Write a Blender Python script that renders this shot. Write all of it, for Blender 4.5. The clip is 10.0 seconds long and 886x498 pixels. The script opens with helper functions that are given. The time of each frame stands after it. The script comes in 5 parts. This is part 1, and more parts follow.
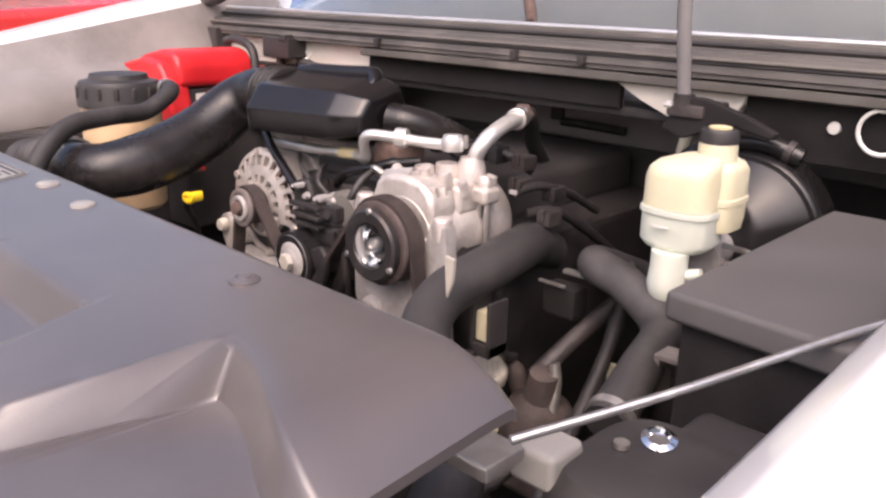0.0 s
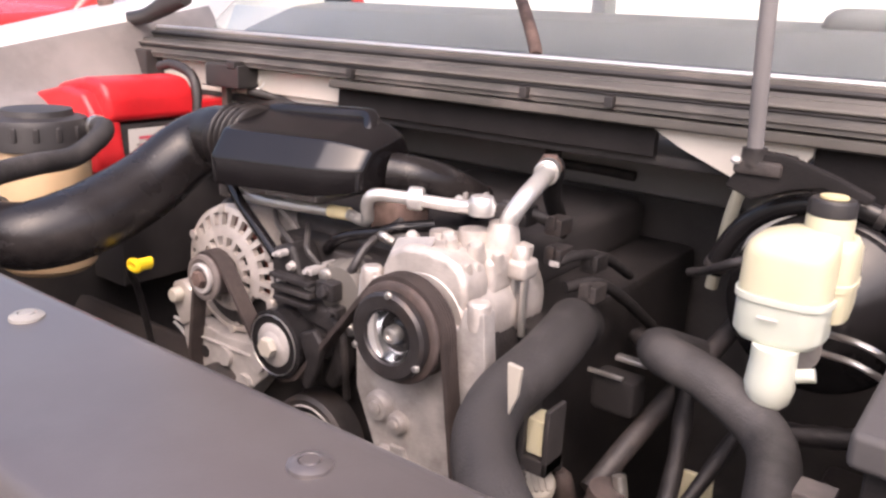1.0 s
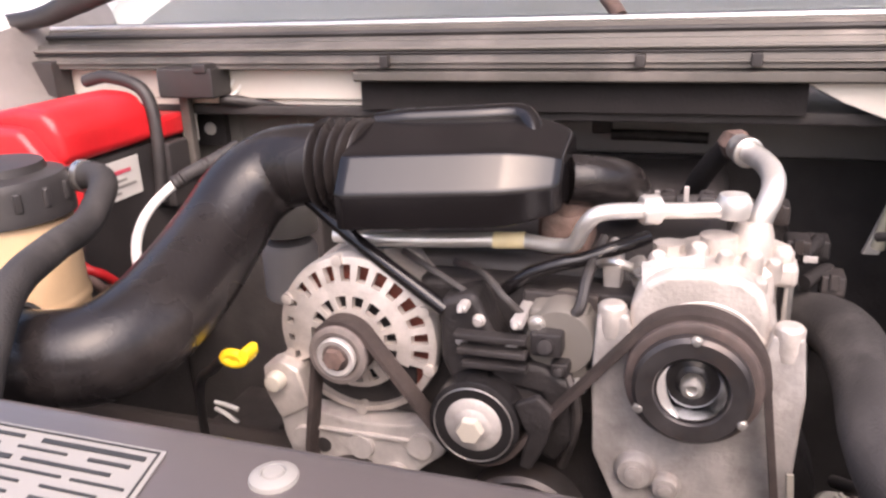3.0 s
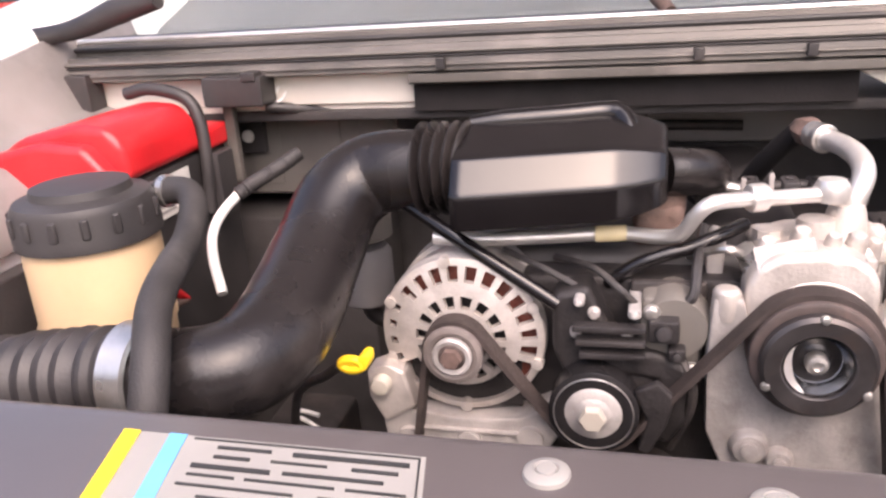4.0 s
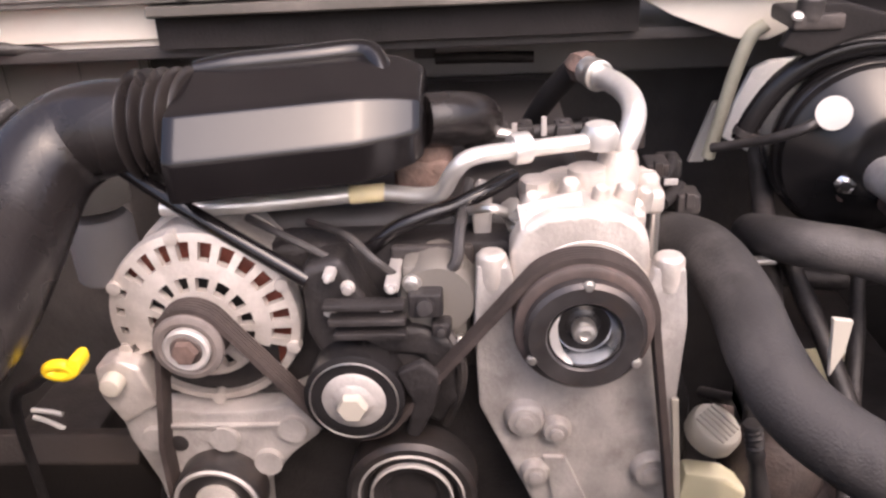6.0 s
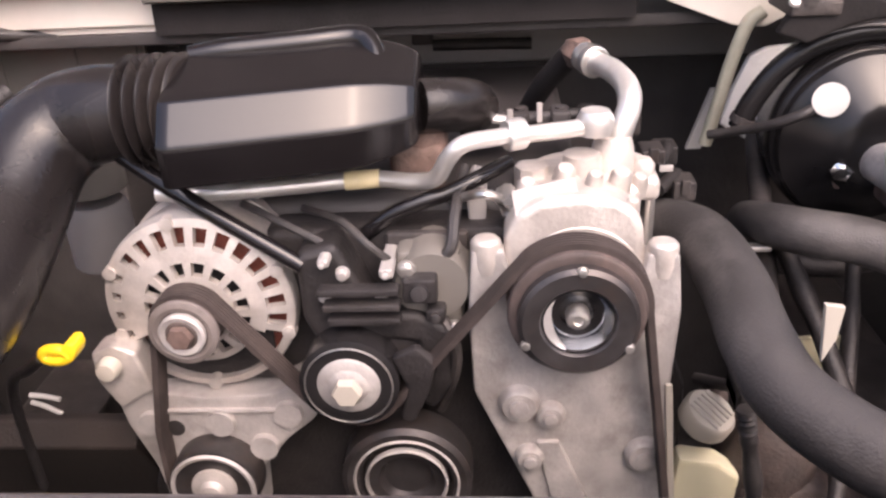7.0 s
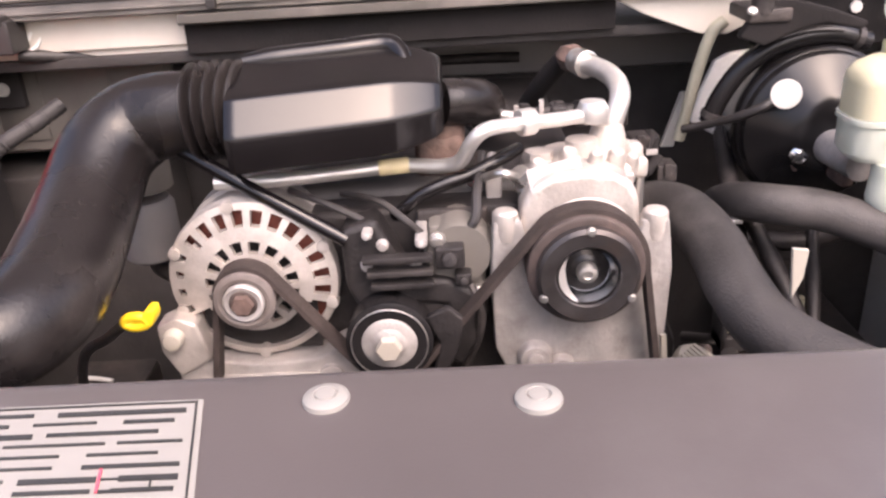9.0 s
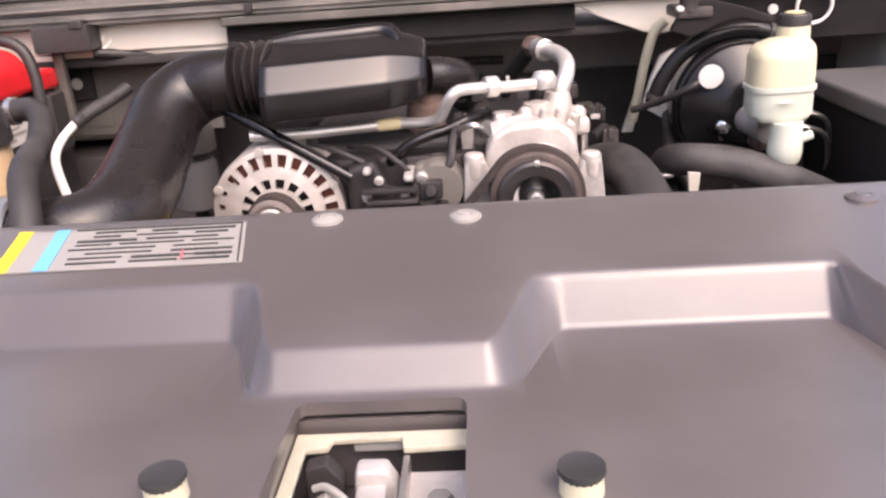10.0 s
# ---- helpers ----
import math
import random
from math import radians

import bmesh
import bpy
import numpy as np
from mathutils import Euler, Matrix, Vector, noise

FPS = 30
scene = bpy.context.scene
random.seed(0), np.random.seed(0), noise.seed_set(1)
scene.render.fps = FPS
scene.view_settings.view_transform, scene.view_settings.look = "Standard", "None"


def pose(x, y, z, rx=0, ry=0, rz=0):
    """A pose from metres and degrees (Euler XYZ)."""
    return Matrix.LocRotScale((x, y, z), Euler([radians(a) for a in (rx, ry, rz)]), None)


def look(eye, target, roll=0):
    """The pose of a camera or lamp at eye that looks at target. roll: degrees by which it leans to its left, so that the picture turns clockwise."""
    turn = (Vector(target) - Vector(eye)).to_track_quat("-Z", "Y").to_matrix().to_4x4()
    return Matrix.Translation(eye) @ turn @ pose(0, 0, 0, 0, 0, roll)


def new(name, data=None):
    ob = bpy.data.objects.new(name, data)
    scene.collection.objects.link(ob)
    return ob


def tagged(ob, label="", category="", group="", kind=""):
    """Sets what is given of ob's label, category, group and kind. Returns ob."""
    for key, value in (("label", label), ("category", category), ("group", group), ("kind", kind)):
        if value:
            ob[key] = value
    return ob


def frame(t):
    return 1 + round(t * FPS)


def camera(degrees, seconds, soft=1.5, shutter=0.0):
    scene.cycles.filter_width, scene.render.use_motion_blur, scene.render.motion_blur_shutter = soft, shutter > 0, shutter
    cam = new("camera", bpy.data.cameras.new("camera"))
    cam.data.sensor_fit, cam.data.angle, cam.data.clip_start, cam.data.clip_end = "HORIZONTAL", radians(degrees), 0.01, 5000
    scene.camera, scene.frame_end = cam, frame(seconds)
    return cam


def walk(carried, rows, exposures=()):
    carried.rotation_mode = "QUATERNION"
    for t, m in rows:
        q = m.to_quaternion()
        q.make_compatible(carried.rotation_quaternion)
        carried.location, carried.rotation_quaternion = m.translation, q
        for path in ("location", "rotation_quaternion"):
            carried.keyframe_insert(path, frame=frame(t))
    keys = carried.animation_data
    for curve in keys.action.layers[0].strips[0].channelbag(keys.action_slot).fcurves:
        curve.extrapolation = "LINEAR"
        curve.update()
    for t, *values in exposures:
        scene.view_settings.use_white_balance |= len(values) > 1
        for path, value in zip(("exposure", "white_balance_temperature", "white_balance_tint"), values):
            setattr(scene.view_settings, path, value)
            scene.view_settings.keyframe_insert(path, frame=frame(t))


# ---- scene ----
cam = camera(57.0, 10.0, 2.5)
PATH = [
    (0, (0.728, -0.648, 1.255), (-0.577, 0.742, 0.65), 1.4),
    (0.5, (0.616, -0.598, 1.271), (-0.64, 0.856, 0.715), 1.6),
    (1, (0.486, -0.586, 1.269), (-0.642, 0.964, 0.698), 2.5),
    (1.5, (0.35, -0.61, 1.271), (-0.559, 1.058, 0.646), -0.1),
    (2, (0.24, -0.605, 1.265), (-0.52, 1.126, 0.611), -1.2),
    (2.5, (0.111, -0.59, 1.263), (-0.567, 1.18, 0.625), -2.3),
    (3, (0.01, -0.602, 1.274), (-0.622, 1.178, 0.618), -2.5),
    (4.3, (-0.149, -0.667, 1.295), (-0.527, 1.173, 0.608), -4.5),
    (4.5, (-0.14, -0.66, 1.295), (-0.392, 1.201, 0.606), -3.9),
    (5, (-0.088, -0.603, 1.298), (-0.118, 1.267, 0.587), -2.3),
    (5.5, (-0.069, -0.556, 1.291), (-0.104, 1.288, 0.517), -2.1),
    (6, (-0.064, -0.537, 1.283), (-0.2, 1.26, 0.416), -3.2),
    (6.2, (-0.058, -0.531, 1.28), (-0.221, 1.25, 0.385), -3.4),
    (7.5, (-0.06, -0.544, 1.282), (-0.18, 1.248, 0.402), -2.9),
    (8, (-0.069, -0.552, 1.277), (-0.181, 1.253, 0.423), -2.7),
    (8.5, (-0.08, -0.594, 1.282), (-0.182, 1.219, 0.444), -3.0),
    (9, (-0.112, -0.662, 1.282), (-0.159, 1.159, 0.458), -3.7),
    (9.5, (-0.103, -0.77, 1.27), (-0.09, 1.072, 0.491), -3.3),
    (10, (-0.066, -0.914, 1.242), (-0.162, 0.953, 0.531), -4.1),
]
walk(cam, [(t, look(eye, target, roll)) for t, eye, target, roll in PATH], [(0, 0.75, 6390, 25), (2, 1.17, 6390, 25), (5, 1.15, 6390, 25), (7.5, 1.17, 6390, 25), (9.3, 1.24, 6390, 25), (10, 1.04, 6390, 25)])

# ---- light ----
world = bpy.data.worlds.new("sky")
scene.world = world
world.use_nodes = True
wn, wl = world.node_tree.nodes, world.node_tree.links
sky = wn.new("ShaderNodeTexSky")
sky.sky_type, sky.sun_disc = "NISHITA", False
sky.sun_elevation, sky.sun_rotation = radians(53), radians(148)
sky.dust_density, sky.air_density, sky.ozone_density = 7.0, 1.5, 1.0
wn["Background"].inputs["Strength"].default_value = 0.15
wl.new(sky.outputs["Color"], wn["Background"].inputs["Color"])
sun_data = bpy.data.lights.new("sun", "SUN")
sun_data.energy, sun_data.angle, sun_data.color = 1.42, radians(66), (1.0, 0.95, 0.88)
sun = new("sun", sun_data)
sun.matrix_world = look((1.60, -2.56, 4.73), (0, 0, 0.75))

# ---- materials ----
def material(name, base, rough, metal=0.0, vary=0.25, scale=30.0, bump=0.1, spot=None, spot_amount=0.5, coat=0.0, coat_rough=0.08, rough_vary=0.12, transmit=0.0, subsurface=0.0, fine=260.0, spec=0.5):
    """Two-scale procedural surface: broad tone, stains of a second colour, fine grain and bump."""
    m = bpy.data.materials.new(name)
    m.use_nodes = True
    n, l = m.node_tree.nodes, m.node_tree.links
    b = n["Principled BSDF"]
    tc = n.new("ShaderNodeTexCoord")
    broad = n.new("ShaderNodeTexNoise")
    broad.inputs["Scale"].default_value, broad.inputs["Detail"].default_value = scale, 5.0
    grain = n.new("ShaderNodeTexNoise")
    grain.inputs["Scale"].default_value, grain.inputs["Detail"].default_value = fine, 3.0
    l.new(tc.outputs["Object"], broad.inputs["Vector"])
    l.new(tc.outputs["Object"], grain.inputs["Vector"])
    ramp = n.new("ShaderNodeValToRGB")
    lo = [max(0.0, c * (1 - vary)) for c in base]
    hi = [min(1.0, c * (1 + vary)) for c in base]
    ramp.color_ramp.elements[0].color, ramp.color_ramp.elements[1].color = (*lo, 1), (*hi, 1)
    ramp.color_ramp.elements[0].position, ramp.color_ramp.elements[1].position = 0.3, 0.72
    l.new(broad.outputs["Fac"], ramp.inputs["Fac"])
    colour = ramp.outputs["Color"]
    if spot:
        stain = n.new("ShaderNodeTexNoise")
        stain.inputs["Scale"].default_value, stain.inputs["Detail"].default_value = scale * 0.45, 7.0
        stain.inputs["Roughness"].default_value = 0.65
        l.new(tc.outputs["Object"], stain.inputs["Vector"])
        cut = n.new("ShaderNodeMapRange")
        cut.inputs["From Min"].default_value, cut.inputs["From Max"].default_value = 0.5, 0.68
        cut.inputs["To Max"].default_value = spot_amount
        l.new(stain.outputs["Fac"], cut.inputs["Value"])
        mix = n.new("ShaderNodeMix")
        mix.data_type = "RGBA"
        l.new(cut.outputs["Result"], mix.inputs["Factor"])
        l.new(colour, mix.inputs["A"])
        mix.inputs["B"].default_value = (*spot, 1)
        colour = mix.outputs["Result"]
    l.new(colour, b.inputs["Base Color"])
    rr = n.new("ShaderNodeMapRange")
    rr.inputs["To Min"].default_value, rr.inputs["To Max"].default_value = max(0.03, rough - rough_vary), min(1, rough + rough_vary)
    l.new(broad.outputs["Fac"], rr.inputs["Value"])
    l.new(rr.outputs["Result"], b.inputs["Roughness"])
    b.inputs["Metallic"].default_value = metal
    b.inputs["Coat Weight"].default_value = coat
    b.inputs["Coat Roughness"].default_value = coat_rough
    b.inputs["Specular IOR Level"].default_value = spec
    b.inputs["Transmission Weight"].default_value = transmit
    if subsurface:
        b.inputs["Subsurface Weight"].default_value = subsurface
        b.inputs["Subsurface Radius"].default_value = (0.02, 0.02, 0.018)
        b.inputs["Subsurface Scale"].default_value = 0.6
    if bump:
        bp = n.new("ShaderNodeBump")
        bp.inputs["Strength"].default_value, bp.inputs["Distance"].default_value = bump, 0.002
        l.new(grain.outputs["Fac"], bp.inputs["Height"])
        l.new(bp.outputs["Normal"], b.inputs["Normal"])
    return m


COVER = material("grey_cover_plastic", (0.080, 0.069, 0.068), 0.42, coat=1.0, coat_rough=0.28, vary=0.10, scale=9, bump=0.06, spot=(0.155, 0.144, 0.141), spot_amount=0.3, fine=500, spec=0.45)
BLACK = material("black_plastic", (0.034, 0.031, 0.031), 0.5, vary=0.3, scale=14, bump=0.15, spot=(0.07, 0.06, 0.055), spot_amount=0.35)
GLOSS = material("glossy_black_plastic", (0.007, 0.006, 0.0065), 0.17, vary=0.2, scale=10, bump=0.03, spec=0.5, spot=(0.016, 0.014, 0.014), spot_amount=0.3, rough_vary=0.06)
RUBBER = material("black_rubber", (0.030, 0.027, 0.027), 0.5, vary=0.35, scale=22, bump=0.25, spot=(0.085, 0.077, 0.070), spot_amount=0.6)
BELT = material("worn_belt_rubber", (0.040, 0.030, 0.027), 0.7, vary=0.3, scale=40, bump=0.2, spot=(0.10, 0.076, 0.065), spot_amount=0.4)
ALU = material("cast_aluminium", (0.58, 0.535, 0.495), 0.52, metal=0.55, vary=0.18, scale=38, bump=0.35, spot=(0.34, 0.30, 0.26), spot_amount=0.5)
ALU_DULL = material("dull_cast_aluminium", (0.44, 0.415, 0.395), 0.6, metal=0.4, vary=0.22, scale=30, bump=0.4, spot=(0.18, 0.15, 0.13), spot_amount=0.55)
PIPE = material("bare_aluminium_pipe", (0.78, 0.76, 0.73), 0.36, metal=0.75, vary=0.08, scale=40, bump=0.08, spot=(0.55, 0.50, 0.44), spot_amount=0.3)
STEEL = material("zinc_steel", (0.62, 0.60, 0.57), 0.32, metal=0.9, vary=0.15, scale=50, bump=0.1, spot=(0.35, 0.28, 0.22), spot_amount=0.35)
CHROME = material("bright_steel", (0.75, 0.76, 0.78), 0.14, metal=1.0, vary=0.08, scale=40, bump=0.03)
DARK = material("grimy_dark_metal", (0.044, 0.039, 0.038), 0.55, metal=0.3, vary=0.4, scale=26, bump=0.4, spot=(0.12, 0.10, 0.09), spot_amount=0.5)
CLUTCH = material("dark_clutch_steel", (0.06, 0.055, 0.055), 0.38, metal=0.6, vary=0.25, scale=45, bump=0.1, spot=(0.10, 0.07, 0.055), spot_amount=0.5)
COPPER = material("copper_winding", (0.17, 0.05, 0.035), 0.5, metal=0.3, vary=0.35, scale=90, bump=0.5, spot=(0.12, 0.04, 0.03))
RED = material("red_battery_cover", (0.62, 0.018, 0.022), 0.33, vary=0.15, scale=16, bump=0.05, spot=(0.75, 0.06, 0.06), spot_amount=0.35)
CREAM = material("translucent_white_plastic", (0.60, 0.565, 0.40), 0.42, vary=0.06, scale=14, bump=0.05, spot=(0.62, 0.56, 0.34), spot_amount=0.5, subsurface=0.35)
FLUID = material("greenish_white_plastic", (0.57, 0.60, 0.52), 0.42, vary=0.06, scale=14, bump=0.05, spot=(0.56, 0.55, 0.42), spot_amount=0.4, subsurface=0.35)
TAN = material("yellowed_tank_plastic", (0.62, 0.45, 0.27), 0.45, vary=0.1, scale=12, bump=0.06, spot=(0.48, 0.31, 0.17), spot_amount=0.4, subsurface=0.2)
YELLOW = material("yellow_plastic", (0.85, 0.58, 0.015), 0.38, vary=0.08, scale=30, bump=0.05, spot=(0.7, 0.42, 0.02), spot_amount=0.3)
PAINT = material("silver_beige_paint", (0.47, 0.435, 0.37), 0.38, metal=0.1, vary=0.05, scale=8, bump=0.02, spot=(0.38, 0.33, 0.28), spot_amount=0.4, coat=0.2)
PAINT_PALE = material("pale_body_paint", (0.68, 0.64, 0.57), 0.35, vary=0.05, scale=8, bump=0.02, spot=(0.52, 0.47, 0.40), spot_amount=0.4, coat=0.2)
PAINT_WHITE = material("white_fender_paint", (0.80, 0.79, 0.77), 0.25, vary=0.03, scale=6, bump=0.0, coat=0.6)
APRON = material("dirty_grey_paint", (0.22, 0.205, 0.195), 0.5, vary=0.15, scale=12, bump=0.1, spot=(0.10, 0.09, 0.085), spot_amount=0.5)
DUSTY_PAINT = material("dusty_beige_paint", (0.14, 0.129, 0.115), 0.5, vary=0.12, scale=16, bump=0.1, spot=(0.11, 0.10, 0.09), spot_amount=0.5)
COWL = material("painted_cowl_metal", (0.098, 0.090, 0.080), 0.42, metal=0.2, vary=0.15, scale=14, bump=0.1, spot=(0.24, 0.21, 0.19), spot_amount=0.5)
FIREWALL = material("black_insulation", (0.042, 0.038, 0.037), 0.75, vary=0.3, scale=18, bump=0.5, spot=(0.06, 0.05, 0.045), spot_amount=0.4, fine=140)
DASH = material("grey_dashboard", (0.20, 0.19, 0.19), 0.6, vary=0.08, scale=12, bump=0.1)
RUST = material("rusty_iron", (0.13, 0.085, 0.07), 0.8, vary=0.5, scale=45, bump=0.7, spot=(0.07, 0.055, 0.05), spot_amount=0.8)
PAPER = material("white_label_paper", (0.60, 0.585, 0.55), 0.5, vary=0.04, scale=30, bump=0.02)
STOCK = material("grey_label_stock", (0.27, 0.260, 0.242), 0.45, vary=0.05, scale=30, bump=0.02)
SOOT = material("sooty_engine_metal", (0.025, 0.022, 0.022), 0.55, metal=0.2, vary=0.5, scale=24, bump=0.5, spot=(0.05, 0.043, 0.04), spot_amount=0.45)
DUCT = material("dusty_duct_plastic", (0.014, 0.012, 0.012), 0.27, vary=0.25, scale=12, bump=0.14, spec=0.4, spot=(0.060, 0.052, 0.048), spot_amount=0.6, rough_vary=0.08)
ENAMEL = material("black_enamel", (0.014, 0.013, 0.0135), 0.24, vary=0.2, scale=8, bump=0.03, spot=(0.03, 0.026, 0.025), spot_amount=0.3, spec=0.4)
LID = material("dark_grey_lid_plastic", (0.085, 0.080, 0.080), 0.6, vary=0.12, scale=10, bump=0.08, spot=(0.12, 0.112, 0.11), spot_amount=0.4, spec=0.3)
STAIN = material("brown_stained_iron", (0.062, 0.046, 0.041), 0.75, vary=0.45, scale=40, bump=0.6, spot=(0.04, 0.034, 0.032), spot_amount=0.8)
FADED_YELLOW = material("faded_yellow_tape", (0.70, 0.60, 0.34), 0.5, vary=0.15, scale=40, bump=0.05, spot=(0.62, 0.52, 0.34), spot_amount=0.5)
LIP = material("matt_black_rubber", (0.019, 0.017, 0.017), 0.8, vary=0.3, scale=20, bump=0.3, spot=(0.022, 0.02, 0.019), spot_amount=0.5, spec=0.2)
INK = material("black_ink", (0.03, 0.03, 0.03), 0.5, vary=0.1, bump=0.0)
BLUE = material("blue_ink", (0.12, 0.38, 0.68), 0.5, vary=0.1, bump=0.0)
RED_INK = material("red_ink", (0.6, 0.08, 0.12), 0.5, vary=0.1, bump=0.0)
OLIVE = material("dull_olive_sleeve", (0.42, 0.40, 0.31), 0.6, vary=0.12, scale=30, bump=0.15, spot=(0.24, 0.22, 0.17), spot_amount=0.5)
HOSE = material("dusty_hose_rubber", (0.033, 0.030, 0.0295), 0.62, vary=0.3, scale=20, bump=0.4, spot=(0.095, 0.087, 0.083), spot_amount=0.7, fine=420)
HUB = material("dark_polished_steel", (0.50, 0.52, 0.55), 0.13, metal=1.0, vary=0.15, scale=40, bump=0.03)
RIM = material("dusty_brown_pulley", (0.072, 0.055, 0.050), 0.6, metal=0.15, vary=0.3, scale=45, bump=0.15, spot=(0.15, 0.105, 0.09), spot_amount=0.5)
FADED = material("dull_pulley_steel", (0.21, 0.18, 0.165), 0.55, metal=0.35, vary=0.2, scale=45, bump=0.15, spot=(0.12, 0.09, 0.08), spot_amount=0.5)
WHITE_CABLE = material("white_sleeve", (0.75, 0.74, 0.70), 0.45, vary=0.06, scale=40, bump=0.05)
CONCRETE = material("pale_concrete", (0.42, 0.40, 0.38), 0.85, vary=0.15, scale=0.8, bump=0.3, spot=(0.30, 0.28, 0.26), fine=40)

# ---- building helpers ----
def thing(name, at, label, category, group="", kind=""):
    ob = new(name)
    ob.location = at
    ob.empty_display_size = 0.02
    return tagged(ob, label, category, group, kind)


def mesh_from(name, bm, mat, smooth=40):
    bmesh.ops.recalc_face_normals(bm, faces=bm.faces)
    me = bpy.data.meshes.new(name)
    bm.to_mesh(me)
    bm.free()
    me.materials.append(mat)
    if smooth:
        me.shade_smooth()
        me.set_sharp_from_angle(angle=radians(smooth))
    return me


def part(name, bm, mat, parent=None, label="", smooth=40):
    """One mesh in world places, as a part of parent."""
    ob = new(name, mesh_from(name, bm, mat, smooth))
    if smooth and len(ob.data.polygons) < 4000:
        ob.modifiers.new("normals", "WEIGHTED_NORMAL").keep_sharp = True
    if parent is not None:
        ob.parent = parent
        if parent.type == "EMPTY":
            ob.matrix_parent_inverse = Matrix.Translation(-Vector(parent.location))
    return tagged(ob, label)


def box(x0, x1, y0, y1, z0, z1, bevel=0.003, seg=2, m=None):
    bm = bmesh.new()
    bmesh.ops.create_cube(bm, size=1.0)
    for v in bm.verts:
        v.co = Vector(((x0 + x1) / 2 + v.co.x * (x1 - x0), (y0 + y1) / 2 + v.co.y * (y1 - y0), (z0 + z1) / 2 + v.co.z * (z1 - z0)))
    if bevel:
        bmesh.ops.bevel(bm, geom=bm.edges[:], offset=bevel, segments=seg, profile=0.5, affect="EDGES")
    if m is not None:
        bm.transform(m)
    return bm


AXIS = {"x": Matrix(((0, 0, 1), (1, 0, 0), (0, 1, 0))), "y": Matrix(((1, 0, 0), (0, 0, 1), (0, 1, 0))), "z": Matrix.Identity(3)}


def lathe(profile, at, axis="y", seg=40, closed=False, cap=True):
    """Turn (radius, height) points round an axis; an axis may also be a direction."""
    bm = bmesh.new()
    if isinstance(axis, str):
        rot = AXIS[axis]
    else:
        rot = Vector(axis).normalized().to_track_quat("Z", "Y").to_matrix()
    rings = []
    for r, h in profile:
        if r < 1e-6:
            rings.append([bm.verts.new(Vector(at) + rot @ Vector((0, 0, h)))])
        else:
            rings.append([bm.verts.new(Vector(at) + rot @ Vector((r * math.cos(2 * math.pi * k / seg), r * math.sin(2 * math.pi * k / seg), h))) for k in range(seg)])
    pairs = list(zip(rings, rings[1:])) + ([(rings[-1], rings[0])] if closed else [])
    for a, b in pairs:
        for k in range(seg):
            q = [a[k % len(a)], a[(k + 1) % len(a)], b[(k + 1) % len(b)], b[k % len(b)]]
            q = list(dict.fromkeys(q))
            if len(q) > 2:
                bm.faces.new(q)
    for ring in (rings[0], rings[-1]):
        if cap and not closed and len(ring) > 2:
            bm.faces.new(ring)
    return bm


def smooth_line(points, steps=8):
    p = [Vector(q) for q in points]
    p = [2 * p[0] - p[1]] + p + [2 * p[-1] - p[-2]]
    out = []
    for i in range(1, len(p) - 2):
        for k in range(steps):
            u = k / steps
            a, b, c, d = p[i - 1], p[i], p[i + 1], p[i + 2]
            out.append(0.5 * ((2 * b) + (c - a) * u + (2 * a - 5 * b + 4 * c - d) * u * u + (3 * b - a - 3 * c + d) * u ** 3))
    out.append(p[-2])
    return out


def tube(points, radius, seg=14, steps=8, wave=0.0, pitch=0.01, flat=1.0, raw=False):
    """A round tube along a smooth line; radius may be a list at the points; wave makes bellows."""
    line = [Vector(q) for q in points] if raw else smooth_line(points, steps)
    n = len(line)
    bm = bmesh.new()
    rings, up, run = [], None, 0.0
    for i, c in enumerate(line):
        d = (line[min(i + 1, n - 1)] - line[max(i - 1, 0)]).normalized()
        if up is None:
            up = d.orthogonal().normalized() if flat == 1.0 else (Vector((0, 0, 1)) - d * d.z).normalized()
        up = (up - d * up.dot(d)).normalized()
        side = d.cross(up)
        if isinstance(radius, (list, tuple)):
            u = i / (n - 1) * (len(radius) - 1)
            k = min(int(u), len(radius) - 2)
            r = radius[k] + (radius[k + 1] - radius[k]) * (u - k)
        else:
            r = radius
        if i:
            run += (c - line[i - 1]).length
        r += wave * math.sin(2 * math.pi * run / pitch)
        rings.append([bm.verts.new(c + (side * math.cos(a) + up * math.sin(a) * flat) * r) for a in (2 * math.pi * k / seg for k in range(seg))])
    for a, b in zip(rings, rings[1:]):
        for k in range(seg):
            bm.faces.new((a[k], a[(k + 1) % seg], b[(k + 1) % seg], b[k]))
    bm.faces.new(rings[0])
    bm.faces.new(rings[-1])
    return bm


def prism(poly, lo, hi, axis="y", bevel=0.002, seg=2):
    """A flat outline given in the two other axes, between lo and hi on the axis."""
    bm = bmesh.new()
    put = {"x": lambda a, b, h: (h, a, b), "y": lambda a, b, h: (a, h, b), "z": lambda a, b, h: (a, b, h)}[axis]
    low = [bm.verts.new(put(a, b, lo)) for a, b in poly]
    high = [bm.verts.new(put(a, b, hi)) for a, b in poly]
    n = len(poly)
    bm.faces.new(low)
    bm.faces.new(high)
    for k in range(n):
        bm.faces.new((low[k], low[(k + 1) % n], high[(k + 1) % n], high[k]))
    bmesh.ops.recalc_face_normals(bm, faces=bm.faces)
    if bevel:
        bmesh.ops.bevel(bm, geom=bm.edges[:], offset=bevel, segments=seg, profile=0.5, affect="EDGES", clamp_overlap=True)
    return bm


